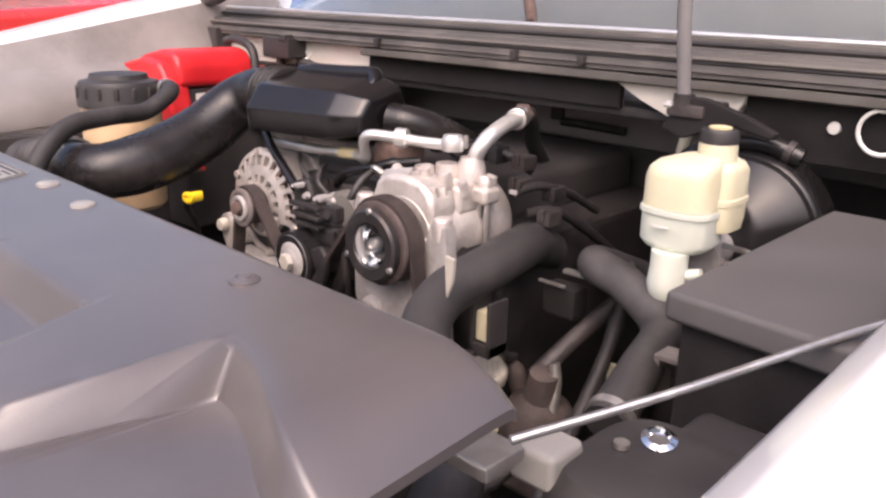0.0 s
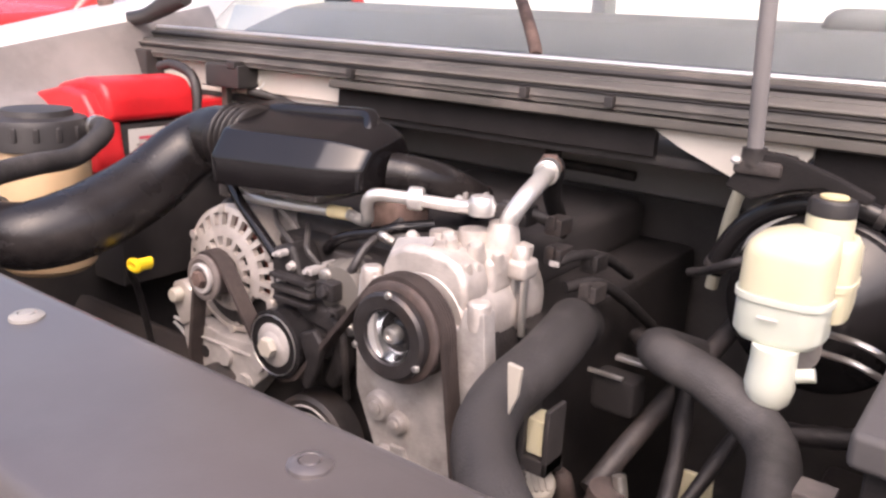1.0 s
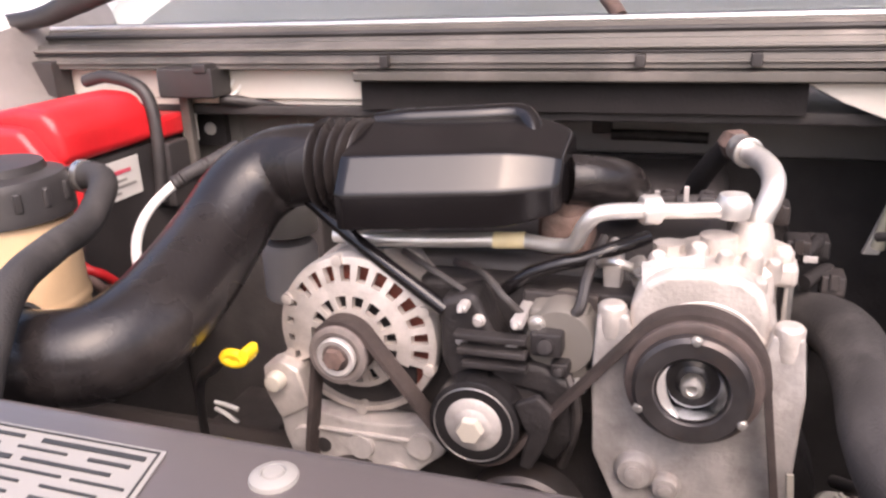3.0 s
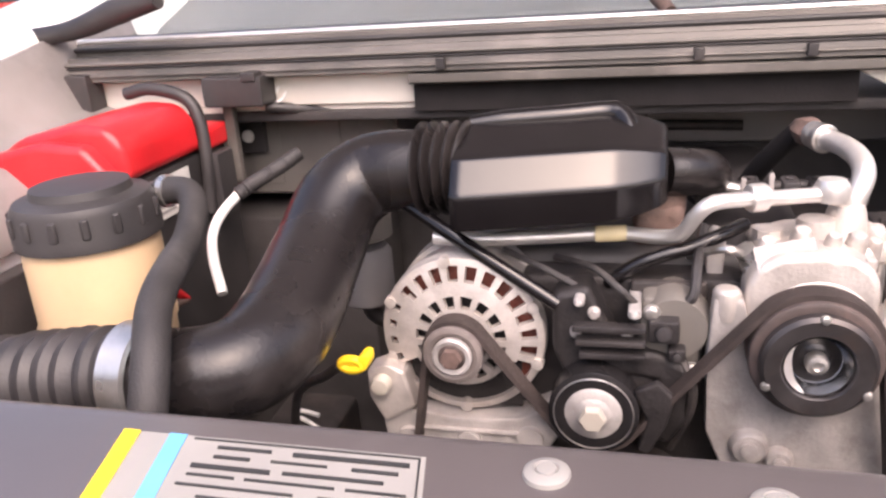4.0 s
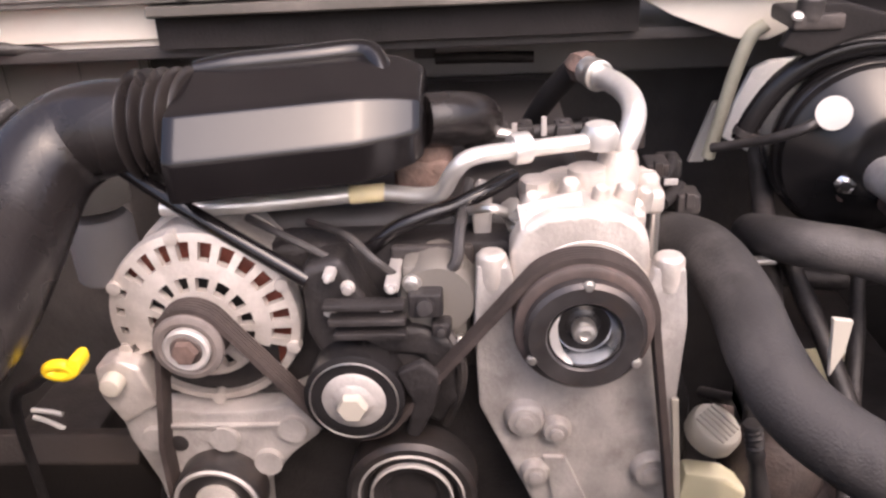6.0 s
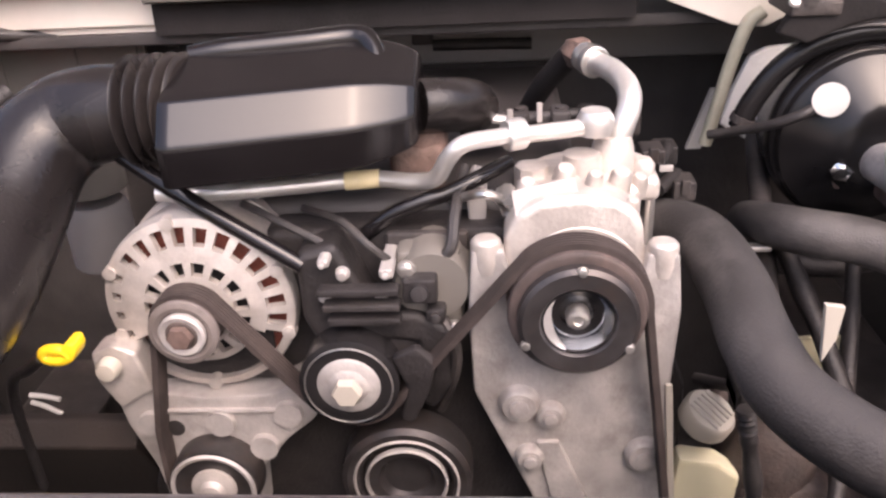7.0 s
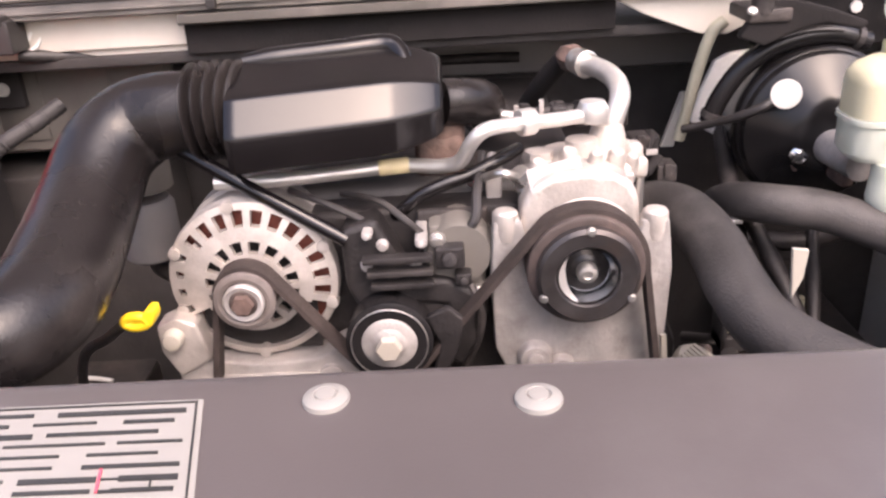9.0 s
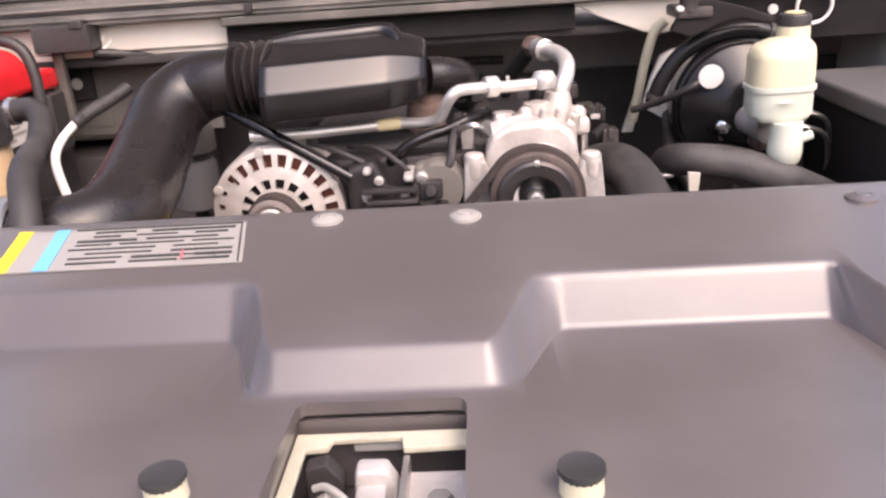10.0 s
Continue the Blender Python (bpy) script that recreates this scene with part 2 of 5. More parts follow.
def join(*bms):
    out = bms[0]
    for b in bms[1:]:
        me = bpy.data.meshes.new("tmp")
        b.to_mesh(me)
        b.free()
        out.from_mesh(me)
        bpy.data.meshes.remove(me)
    return out


def move(ob, x=0.0, y=0.0, z=0.0):
    """Set a finished thing to its place, parts and all."""
    ob.location = Vector(ob.location) + Vector((x, y, z))


COVER_FIT = Matrix.Translation((0.0, -0.283, 0.0)) @ Matrix.Rotation(-0.010, 4, "Z") @ Matrix.Diagonal((0.93, 0.933, 1.0, 1.0)) @ Matrix.Translation((0.0, 0.275, 0.0))


def hexagon(r, at, h, axis="y"):
    return lathe([(0, 0), (r * 0.9, 0), (r, h * 0.2), (r, h), (0, h)], at, axis, 6)


def bolt(parent, at, r=0.008, h=0.008, axis=(0, -1, 0), mat=None, name="bolt"):
    a = Vector(axis).normalized()
    rim = lathe([(r * 1.35, 0), (r * 1.35, h * 0.25), (r, h * 0.3), (r, h * 0.9), (r * 0.8, h), (0, h)], Vector(at) - a * 0.001, axis, 12)
    return part(name, rim, mat or STEEL, parent)


# ---- ground and car body ----
ground = tagged(part("ground", box(-400, 400, -400, 400, -0.1, 0.0, 0), CONCRETE, smooth=0), "pale dusty concrete yard under the parked car", "ground", kind="structure")

firewall = tagged(part("firewall", join(box(-0.95, 0.75, 0.62, 0.65, 0.33, 1.13, 0.004), box(-0.95, 0.75, 0.40, 0.62, 1.085, 1.10, 0.004)), FIREWALL), "black felt-lined firewall behind the engine", "firewall", kind="structure")
for x, y, z in ((-0.078, 0.60, 1.08), (-0.20, 0.61, 1.083), (-0.085, 0.615, 1.046)):
    part("push_pin", lathe([(0.014, 0), (0.012, 0.006), (0, 0.008)], (x, 0.62, z), (0, -1, 0.2), 16), STEEL, firewall)

rail_top = [(0.374, 1.153), (0.376, 1.172), (0.386, 1.186), (0.394, 1.186), (0.397, 1.180), (0.404, 1.182), (0.410, 1.196), (0.418, 1.203), (0.424, 1.202), (0.428, 1.196), (0.50, 1.185), (0.50, 1.150), (0.440, 1.1495), (0.384, 1.150)]
cowl = tagged(part("cowl", prism(rail_top, -1.02, 0.80, "x", 0), COWL), "grey painted metal cowl rail under the windscreen", "cowl", kind="structure")
part("lower_flange", prism([(0.370, 1.1365), (0.3665, 1.139), (0.368, 1.1495), (0.384, 1.1495), (0.395, 1.1485), (0.395, 1.139)], -0.447, 0.80, "x", 0.0008, 1), COWL, cowl, "worn lower flange")
part("dark_panel", prism([(0.396, 1.060), (0.392, 1.10), (0.390, 1.1495), (0.4395, 1.1485), (0.4395, 1.06)], 0.283, 0.80, "x", 0.001), LIP, cowl, "black pressed panel under the rail")
part("rubber_lip", prism([(0.388, 1.098), (0.390, 1.132), (0.394, 1.138), (0.399, 1.138), (0.3985, 1.134), (0.4015, 1.126), (0.402, 1.098)], -0.447, 0.096, "x", 0.001), LIP, cowl, "black rubber lip")
part("seal", tube([(-0.97, 0.421, 1.206), (0.0, 0.421, 1.206), (0.78, 0.421, 1.206)], 0.004, 8), PIPE, cowl, "bright trim strip")
# Black strip draws the shadow line of the groove below the trim.
part("shadow_strip", tube([(-1.0, 0.4085, 1.1945), (0.0, 0.4085, 1.1945), (0.79, 0.4085, 1.1945)], 0.0038, 8), BLACK, cowl, "black strip painting the shadow line under the trim")
part("bead", tube([(-1.0, 0.3735, 1.1605), (0.0, 0.3735, 1.1605), (0.79, 0.3735, 1.1605)], 0.0022, 8), COWL, cowl)
part("ridge", tube([(-1.0, 0.3745, 1.1775), (0.0, 0.3745, 1.1775), (0.79, 0.3745, 1.1775)], 0.0026, 8), DUSTY_PAINT, cowl)
part("gap", tube([(-1.0, 0.3745, 1.1722), (0.0, 0.3745, 1.1722), (0.79, 0.3745, 1.1722)], 0.0016, 6), SOOT, cowl, "dark seam")
part("screen_edge", box(-1.0, 0.79, 0.429, 0.50, 1.1965, 1.207, 0.003), BLACK, cowl, "black screen edge")
for x in (-0.402, -0.086, 0.039):
    part("clip", box(x - 0.006, x + 0.006, 0.364, 0.375, 1.155, 1.170, 0.002), BLACK, cowl, "black plastic clip")

windscreen_m = bpy.data.materials.new("windscreen_glass")
windscreen_m.use_nodes = True
wb = windscreen_m.node_tree.nodes["Principled BSDF"]
wb.inputs["Base Color"].default_value, wb.inputs["Roughness"].default_value = (0.85, 0.9, 0.88, 1), 0.02
wb.inputs["Transmission Weight"].default_value, wb.inputs["IOR"].default_value = 1.0, 1.08
windscreen = tagged(part("windscreen", prism([(0.52, 1.18), (0.525, 1.185), (1.15, 1.66), (1.145, 1.663)], -0.98, 0.74, "x", 0), windscreen_m, smooth=0), "clear curved car windscreen above the dashboard", "windscreen", kind="structure")
windscreen.visible_shadow = False

# dashboard seen through the glass
dash_line = [(0.60, 1.10), (0.64, 1.20), (0.80, 1.255), (0.95, 1.270), (1.03, 1.255), (1.05, 1.0), (0.60, 1.0)]
dash = thing("dashboard", (0, 0.8, 1.0), "dark grey plastic dashboard behind the windscreen", "dashboard")
part("panel", prism(dash_line, -1.02, 0.80, "x", 0.01), DASH, dash)
part("binnacle", box(0.16, 0.50, 0.84, 1.03, 1.21, 1.292, 0.03, 3), DASH, dash)

for x in (-1.045, 0.80):
    tagged(part("cab_side", box(x, x + 0.02, 0.56, 2.4, 0.9, 1.225, 0.005), DASH), "grey trimmed side of the cab below the window", "cab side", kind="structure")
cab_roof = tagged(part("cab_roof", join(box(-0.98, 0.74, 1.12, 2.6, 1.66, 1.72, 0.02), *[box(x - 0.03, x + 0.03, 2.3, 2.4, 1.0, 1.68, 0.01) for x in (-0.95, 0.72)]), PAINT_WHITE), "white cab roof above the windscreen", "roof", kind="structure")

for x in (-1.06, 0.80):
    tagged(part("door_panel", box(x, x + 0.04, 0.63, 2.55, 0.38, 1.20, 0.02, 3), PAINT_WHITE), "plain white painted side of the cab", "door", kind="structure")
    top = -0.93 if x < 0 else 0.70
    tagged(part("windscreen_pillar", tube([(x + 0.02, 0.60, 1.19), ((x + 0.02 + top) / 2, 0.87, 1.43), (top, 1.14, 1.675)], 0.024, 12), PAINT_WHITE), "white painted pillar beside the windscreen", "pillar", kind="structure")
    tagged(part("rear_pillar", tube([(x + 0.02, 2.50, 1.18), (top, 2.42, 1.68)], 0.035, 12), PAINT_WHITE), "white painted rear pillar of the cab", "pillar", kind="structure")
tagged(part("cab_floor", box(-1.04, 0.82, 0.66, 2.55, 0.36, 0.42, 0.01), FIREWALL), "dark floor of the cab", "floor", kind="structure")
tagged(part("cab_back", box(-1.0, 0.78, 2.51, 2.55, 0.42, 1.20, 0.01), PAINT_WHITE), "plain white painted back of the cab", "wall", kind="structure")
tagged(part("front_panel", box(-0.86, 0.62, -0.80, -0.73, 0.36, 0.82, 0.02, 3), BLACK), "plain black front panel under the radiator cover", "panel", kind="structure")

# fenders
bm = bmesh.new()
section = [(-0.865, 0.40), (-0.865, 1.02), (-0.90, 1.055), (-0.955, 1.07), (-0.992, 1.115), (-0.998, 1.140), (-1.004, 1.146), (-1.05, 1.156), (-1.14, 1.155), (-1.22, 1.12), (-1.26, 1.0), (-1.27, 0.40)]
rows_f = []
for y in (-0.95, -0.6, -0.3, 0.0, 0.3, 0.6, 0.9):
    rows_f.append([bm.verts.new((x, y, z + (0.22 * y if z > 1.1 else 0.06 * y) if z > 0.5 else z)) for x, z in section])
for a, b in zip(rows_f, rows_f[1:]):
    for k in range(len(section)):
        bm.faces.new((a[k], a[(k + 1) % len(section)], b[(k + 1) % len(section)], b[k]))
bm.faces.new(rows_f[0])
bm.faces.new(rows_f[-1])
tagged(part("fender", bm, PAINT_WHITE, smooth=50), "white painted front fender beside the battery", "fender", kind="structure")
bm = bmesh.new()
section = [(-0.862, 1.0), (-0.862, 1.03), (-0.90, 1.064), (-0.955, 1.085), (-0.986, 1.122), (-0.996, 1.140), (-0.997, 1.147), (-0.988, 1.148), (-0.970, 1.126), (-0.940, 1.095), (-0.89, 1.077), (-0.85, 1.04), (-0.85, 1.0)]
rows_a = [[bm.verts.new((x, y, z + (0.18 * y if z > 1.12 else 0.06 * y))) for x, z in section] for y in (-0.9, -0.4, 0.0, 0.3, 0.56)]
for a, b in zip(rows_a, rows_a[1:]):
    for k in range(len(section)):
        bm.faces.new((a[k], a[(k + 1) % len(section)], b[(k + 1) % len(section)], b[k]))
bm.faces.new(rows_a[0])
bm.faces.new(rows_a[-1])
apron = tagged(part("inner_apron", bm, APRON, smooth=50), "grey painted inner apron along the fender", "apron", kind="structure")
bm = prism([(0.603, 1.0), (0.608, 1.090), (0.633, 1.112), (0.76, 1.10), (0.85, 1.0), (0.88, 0.4), (0.60, 0.4)], -0.52, 0.62, "y", 0.008)
for v in bm.verts:
    v.co.x += 0.026 * (0.3 - v.co.y)
tagged(part("fender", bm, PAINT_WHITE), "white painted front fender beside the engine bay", "fender", kind="structure")
tagged(part("arch_liner", join(box(-0.862, -0.835, -0.75, 0.62, 0.34, 0.985, 0.005), box(-0.835, -0.55, 0.44, 0.60, 0.34, 0.93, 0.01)), FIREWALL), "black splash liner on the inner apron", "liner", kind="structure")
tagged(part("bay_floor", box(-0.86, 0.64, -0.7, 0.64, 0.30, 0.355, 0.004), FIREWALL), "dark dirty floor of the engine bay", "floor", kind="structure")

# ---- radiator cover ----
def step(x, a, b):
    u = min(1, max(0, (x - a) / (b - a)))
    return u * u * (3 - 2 * u)


def crease_top(x):
    """Rear line of the sloping step, in plan."""
    return -0.412 - 0.093 * step(x, -0.240, -0.202) + 0.084 * step(x, -0.070, -0.030) - 0.10 * step(x, 0.174, 0.206) + 0.138 * step(x, 0.285, 0.312) - 0.05 * step(x, 0.32, 0.48)


def crease_foot(x):
    """Front line of the sloping step, in plan."""
    return -0.437 - 0.087 * step(x, -0.254, -0.212) + 0.082 * step(x, -0.060, -0.014) - 0.11 * step(x, 0.165, 0.196) + 0.150 * step(x, 0.298, 0.328) - 0.05 * step(x, 0.33, 0.48)


def deck_height(y):
    return 1.042 - 0.078 * max(0.0, -0.30 - y) - (60 * (y + 0.283) ** 2 if y > -0.283 else 0)


def shelf_height(y):
    return 1.0 + 0.05 * min(0.16, max(0.0, -0.44 - y)) - (4 * (y + 0.70) ** 2 if y < -0.70 else 0)


def cover_height(x, y):
    a, f = crease_top(x), crease_foot(x)
    if y >= a:
        z = deck_height(y)
    elif y <= f:
        z = shelf_height(y)
    else:
        z = deck_height(a) + (shelf_height(f) - deck_height(a)) * (a - y) / (a - f)
    return z - (6 * (x - 0.42) ** 2 if x > 0.42 else 0)


cover = thing("radiator_cover", (-0.13, -0.5, 1.0), "dusty dark grey plastic radiator cover with stepped front edge", "radiator cover")
HOLE_L, HOLE_R = -0.184, -0.082
stops = [(-0.78, 0.02), (-0.26, 0.0025), (-0.196, 0.0025), (HOLE_L, 0.002), (-0.174, 0.02), (-0.092, 0.002), (HOLE_R, 0.0025), (-0.006, 0.02), (0.160, 0.0025), (0.212, 0.02), (0.28, 0.0025), (0.335, 0.02), (0.49, 0.0)]
gx = []
for (x0, gap), (x1, _) in zip(stops, stops[1:]):
    count = max(1, round((x1 - x0) / gap))
    gx += [x0 + (x1 - x0) * k / count for k in range(count)]
gx.append(0.49)


def hole_corner(x):
    d = min(x - HOLE_L, HOLE_R - x)
    return 0.008 * (1 - math.sqrt(max(0, 1 - (1 - min(1, max(0, d) / 0.008)) ** 2)))


bm = bmesh.new()
grid = []
for x in gx:
    a, f = crease_top(x), crease_foot(x)
    drop = 6 * (x - 0.42) ** 2 if x > 0.42 else 0
    col = [(y, deck_height(y)) for y in (-0.275, -0.277, -0.280, -0.284, -0.290)]
    col += [(y, deck_height(y)) for y in (-0.290 + (a + 0.0035 + 0.290) * k / 6 for k in range(1, 7))]
    za, zf = deck_height(a), shelf_height(f)
    slope = (zf - za) / (f - a)
    col += [(a + 0.0012, deck_height(a) - 0.0004), (a - 0.0012, za - 0.0012 * slope - 0.0003), (a - 0.004, za - 0.004 * slope)]
    col += [(f + 0.003, zf + 0.003 * slope), (f + 0.0008, zf + 0.0014), (f - 0.003, shelf_height(f - 0.003))]
    r2 = min(-0.532 - hole_corner(x), f - 0.005)
    col += [(y, shelf_height(y)) for y in [r2, -0.58, -0.62, -0.67, -0.70, -0.73, -0.76, -0.79, -0.82]]
    grid.append([bm.verts.new((x, y, z - drop)) for y, z in col])
for i, (a, b_) in enumerate(zip(grid, grid[1:])):
    for j in range(len(a) - 1):
        if not (HOLE_L - 0.0001 <= gx[i] < HOLE_R - 0.0001 and 17 <= j <= 19):
            bm.faces.new((a[j], a[j + 1], b_[j + 1], b_[j]))
ret = bmesh.ops.extrude_face_region(bm, geom=bm.faces[:])
for v in ret["geom"]:
    if isinstance(v, bmesh.types.BMVert):
        v.co.z -= 0.008
part("panel", bm, COVER, cover)
for x, y in ((-0.2, -0.306), (-0.083, -0.314), (0.235, -0.318)):
    z = cover_height(x, y)
    part("push_pin", lathe([(0.0135, 0.0), (0.013, 0.0025), (0.0105, 0.004), (0.007, 0.0045), (0.0062, 0.0035), (0.0055, 0.0048), (0, 0.0052)], (x, y, z - 0.001), "z", 24), STOCK if x < 0 else COVER, cover, "pale round push pin")
for x, y in ((-0.231, -0.622), (-0.026, -0.627)):
    z = cover_height(x, y)
    socket = part("guide_socket", lathe([(0.0112, -0.006), (0.0105, 0.011), (0.0101, 0.0125), (0.0096, 0.0122), (0.0094, -0.006)], (x, y, z), "z", 28, cap=False), CREAM, cover, "pale socket with black cap painting its shaded hole")
    # Black cap over the rim paints the darkness of the socket's hole.
    part("shade_cap", lathe([(0.0, 0.0118), (0.0095, 0.0126), (0.0116, 0.0134), (0.0118, 0.0112), (0.0108, 0.0105), (0.0095, 0.001), (0, 0.001)], (x, y, z), "z", 20), INK, socket)

# information label
label = thing("information_label", (-0.36, -0.35, 1.042), "white information label with yellow and blue end stripes", "label")
LZ = 1.0425
TIP = Matrix.Translation((0, -0.30, 1.0425)) @ Matrix.Rotation(math.atan(0.078), 4, "X") @ Matrix.Translation((0, 0.30, -1.0425))
def slab(x0, x1, y0, y1, z, skew=-0.2):
    bm = bmesh.new()
    v = [bm.verts.new((x + (y + 0.31) * skew, y, zz)) for zz in (z, z + 0.0006) for x, y in ((x0, y0), (x1, y0), (x1, y1), (x0, y1))]
    for f in ((0, 1, 2, 3), (4, 5, 6, 7), (0, 1, 5, 4), (1, 2, 6, 5), (2, 3, 7, 6), (3, 0, 4, 7)):
        bm.faces.new([v[k] for k in f])
    bm.transform(TIP)
    return bm
sheet = part("sheet", slab(-0.467, -0.268, -0.381, -0.303, LZ), STOCK, label, smooth=0)
part("yellow_stripe", slab(-0.467, -0.455, -0.381, -0.303, LZ + 0.0008), YELLOW, sheet, "yellow end stripe", smooth=0)
part("blue_stripe", slab(-0.434, -0.422, -0.381, -0.303, LZ + 0.0008), BLUE, sheet, "pale blue stripe", smooth=0)
part("frame_line", join(slab(-0.416, -0.271, -0.3062, -0.305, LZ + 0.0008), slab(-0.2722, -0.271, -0.379, -0.305, LZ + 0.0008)), INK, sheet, smooth=0)
rnd = random.Random(5)
for k in range(8):
    y = -0.3105 - 0.0084 * k
    x = -0.414 + rnd.choice((0.0, 0.004, 0.016))
    while x < -0.290:
        w = rnd.uniform(0.022, 0.075)
        part("text_bar", slab(x, min(x + w, -0.277), y - rnd.choice((0.0018, 0.0026, 0.0036)), y, LZ + 0.0008), INK, sheet, smooth=0)
        x += w + rnd.uniform(0.005, 0.016)
part("table", join(slab(-0.316, -0.290, -0.3635, -0.3625, LZ + 0.0010), slab(-0.316, -0.290, -0.3722, -0.3705, LZ + 0.0010), slab(-0.291, -0.290, -0.3722, -0.3625, LZ + 0.0010)), INK, sheet, smooth=0)
part("table_line", slab(-0.3175, -0.3160, -0.3722, -0.356, LZ + 0.0012), RED_INK, sheet, smooth=0)


# hood latch in the opening of the cover
latch = thing("hood_latch", (-0.132, -0.60, 0.95), "zinc hood latch with dark jaws in the cover opening", "latch")
part("base_plate", box(-0.196, -0.072, -0.68, -0.532, 0.940, 0.948, 0.002), DARK, latch)
part("back_wall", prism([(-0.187, 0.948), (-0.187, 0.993), (-0.079, 0.993), (-0.079, 0.948)], -0.532, -0.528, "y", 0.001), COVER, latch, "grey recess wall")
part("tab", box(-0.152, -0.122, -0.540, -0.532, 0.976, 0.982, 0.0015), STOCK, latch, "pale pressed tab")
for x in (-0.1885, -0.0795):
    part("side_wall", box(x - 0.002, x + 0.002, -0.68, -0.53, 0.948, 0.994, 0.001), COVER, latch)
part("rim", prism([(-0.186, -0.536), (-0.082, -0.536), (-0.082, -0.552), (-0.120, -0.554), (-0.122, -0.542), (-0.163, -0.543), (-0.165, -0.551), (-0.178, -0.552), (-0.177, -0.66), (-0.186, -0.66)], 0.983, 0.987, "z", 0.001), OLIVE, latch, "pale pressed rim")
part("jaw", prism([(-0.176, 0.955), (-0.156, 0.955), (-0.154, 0.975), (-0.163, 0.987), (-0.176, 0.984)], -0.568, -0.556, "y", 0.002), DARK, latch)
part("jaw", join(prism([(-0.150, 0.952), (-0.124, 0.952), (-0.122, 0.975), (-0.128, 0.986), (-0.146, 0.986)], -0.575, -0.560, "y", 0.003), box(-0.146, -0.128, -0.60, -0.572, 0.962, 0.978, 0.003)), ALU_DULL, latch, "grey latch jaw")
part("jaw", prism([(-0.172, 0.955), (-0.152, 0.955), (-0.150, 0.970), (-0.160, 0.982), (-0.170, 0.976)], -0.592, -0.582, "y", 0.002), ALU_DULL, latch, "grey latch jaw")
part("cross_plate", prism([(-0.119, -0.556), (-0.083, -0.556), (-0.083, -0.66), (-0.119, -0.66)], 0.968, 0.973, "z", 0.001), ALU_DULL, latch, "dull zinc cross plate")
part("bolt", lathe([(0.008, 0), (0.008, 0.004), (0.006, 0.006), (0, 0.0065)], (-0.098, -0.585, 0.972), "z", 6), STEEL, latch)
part("guide_post", box(-0.120, -0.116, -0.60, -0.556, 0.955, 0.984, 0.001), STEEL, latch)
part("spring", tube([(-0.098 + 0.006 * math.cos(k * 1.2), -0.612 + 0.006 * math.sin(k * 1.2), 0.974 + 0.0003 * k) for k in range(32)], 0.0013, 6, 2), STEEL, latch, "zinc coil spring")
part("cable", tube([(-0.168, -0.582, 0.982), (-0.160, -0.584, 0.984), (-0.148, -0.592, 0.980), (-0.138, -0.604, 0.972), (-0.128, -0.625, 0.962)], 0.0022, 8), STOCK, latch, "pale release cable")

for ob in (cover, label, latch):
    ob.matrix_basis = COVER_FIT @ Matrix.Translation(ob.location)

# ---- engine front ----
compressor = thing("ac_compressor", (0.01, 0.12, 0.9), "cast aluminium air-conditioning compressor with black clutch pulley", "compressor")
part("body", lathe([(0.0, 0.045), (0.050, 0.045), (0.059, 0.055), (0.060, 0.10), (0.0615, 0.103), (0.0615, 0.160), (0.063, 0.165), (0.063, 0.185), (0.055, 0.20), (0, 0.205)], (0.005, 0, 0.955), "y", 40), ALU, compressor)
part("manifold", join(box(-0.045, 0.06, 0.09, 0.165, 0.98, 1.022, 0.01, 3), lathe([(0.02, 0), (0.018, 0.02), (0.015, 0.03), (0, 0.03)], (0.04, 0.135, 1.02), "z", 20), lathe([(0.017, 0), (0.016, 0.02), (0, 0.024)], (0.012, 0.12, 1.02), "z", 20), lathe([(0.014, 0), (0.014, 0.012), (0, 0.014)], (-0.03, 0.12, 1.018), "z", 8)), ALU, compressor, "knobbly cast manifold")
part("pulley", lathe([(0.03, 0.004), (0.050, 0.004), (0.0535, 0.006), (0.0545, 0.009), (0.0515, 0.011), (0.0515, 0.032), (0.0545, 0.034), (0.0545, 0.037), (0.03, 0.037)], (0, 0, 0.95), "y", 56, True), RIM, compressor, "dusty brown ribbed pulley")
clutch = part("clutch_plate", lathe([(0.027, -0.004), (0.030, -0.008), (0.043, -0.009), (0.0465, -0.006), (0.0465, 0.002), (0.027, 0.002)], (0, 0, 0.95), "y", 56, True), CLUTCH, compressor, "black clutch plate")
part("hub", lathe([(0.0275, -0.006), (0.0272, -0.003), (0.0225, 0.008), (0.0205, 0.010)], (0, 0, 0.95), "y", 48, cap=False), HUB, clutch, "dark bevelled hub ring")
part("hub_floor", lathe([(0.021, 0.0095), (0.014, 0.011), (0.009, 0.008), (0.0, 0.008)], (0, 0, 0.95), "y", 40, cap=False), ENAMEL, clutch, "dark recessed floor")
part("nut", lathe([(0.0095, 0.009), (0.0095, 0.0), (0.008, -0.003), (0.0045, -0.004), (0.004, -0.0015), (0, -0.0015)], (0, 0, 0.95), "y", 24), STEEL, clutch, "bright shaft nut")
# Bright crescent: sky reflection on the hub ring, modelled as a pale piece.
crescent = bmesh.new()
edge = []
for k in range(25):
    a = radians(132 + 118 * k / 24)
    w = 0.0065 * math.sin(math.pi * k / 24) + 0.0004
    edge.append([crescent.verts.new((r * math.cos(a), y, 0.95 + r * math.sin(a))) for r, y in ((0.0268, -0.0052), (0.0268 - w, -0.0036), (0.0268 - w, 0.002), (0.0268, 0.002))])
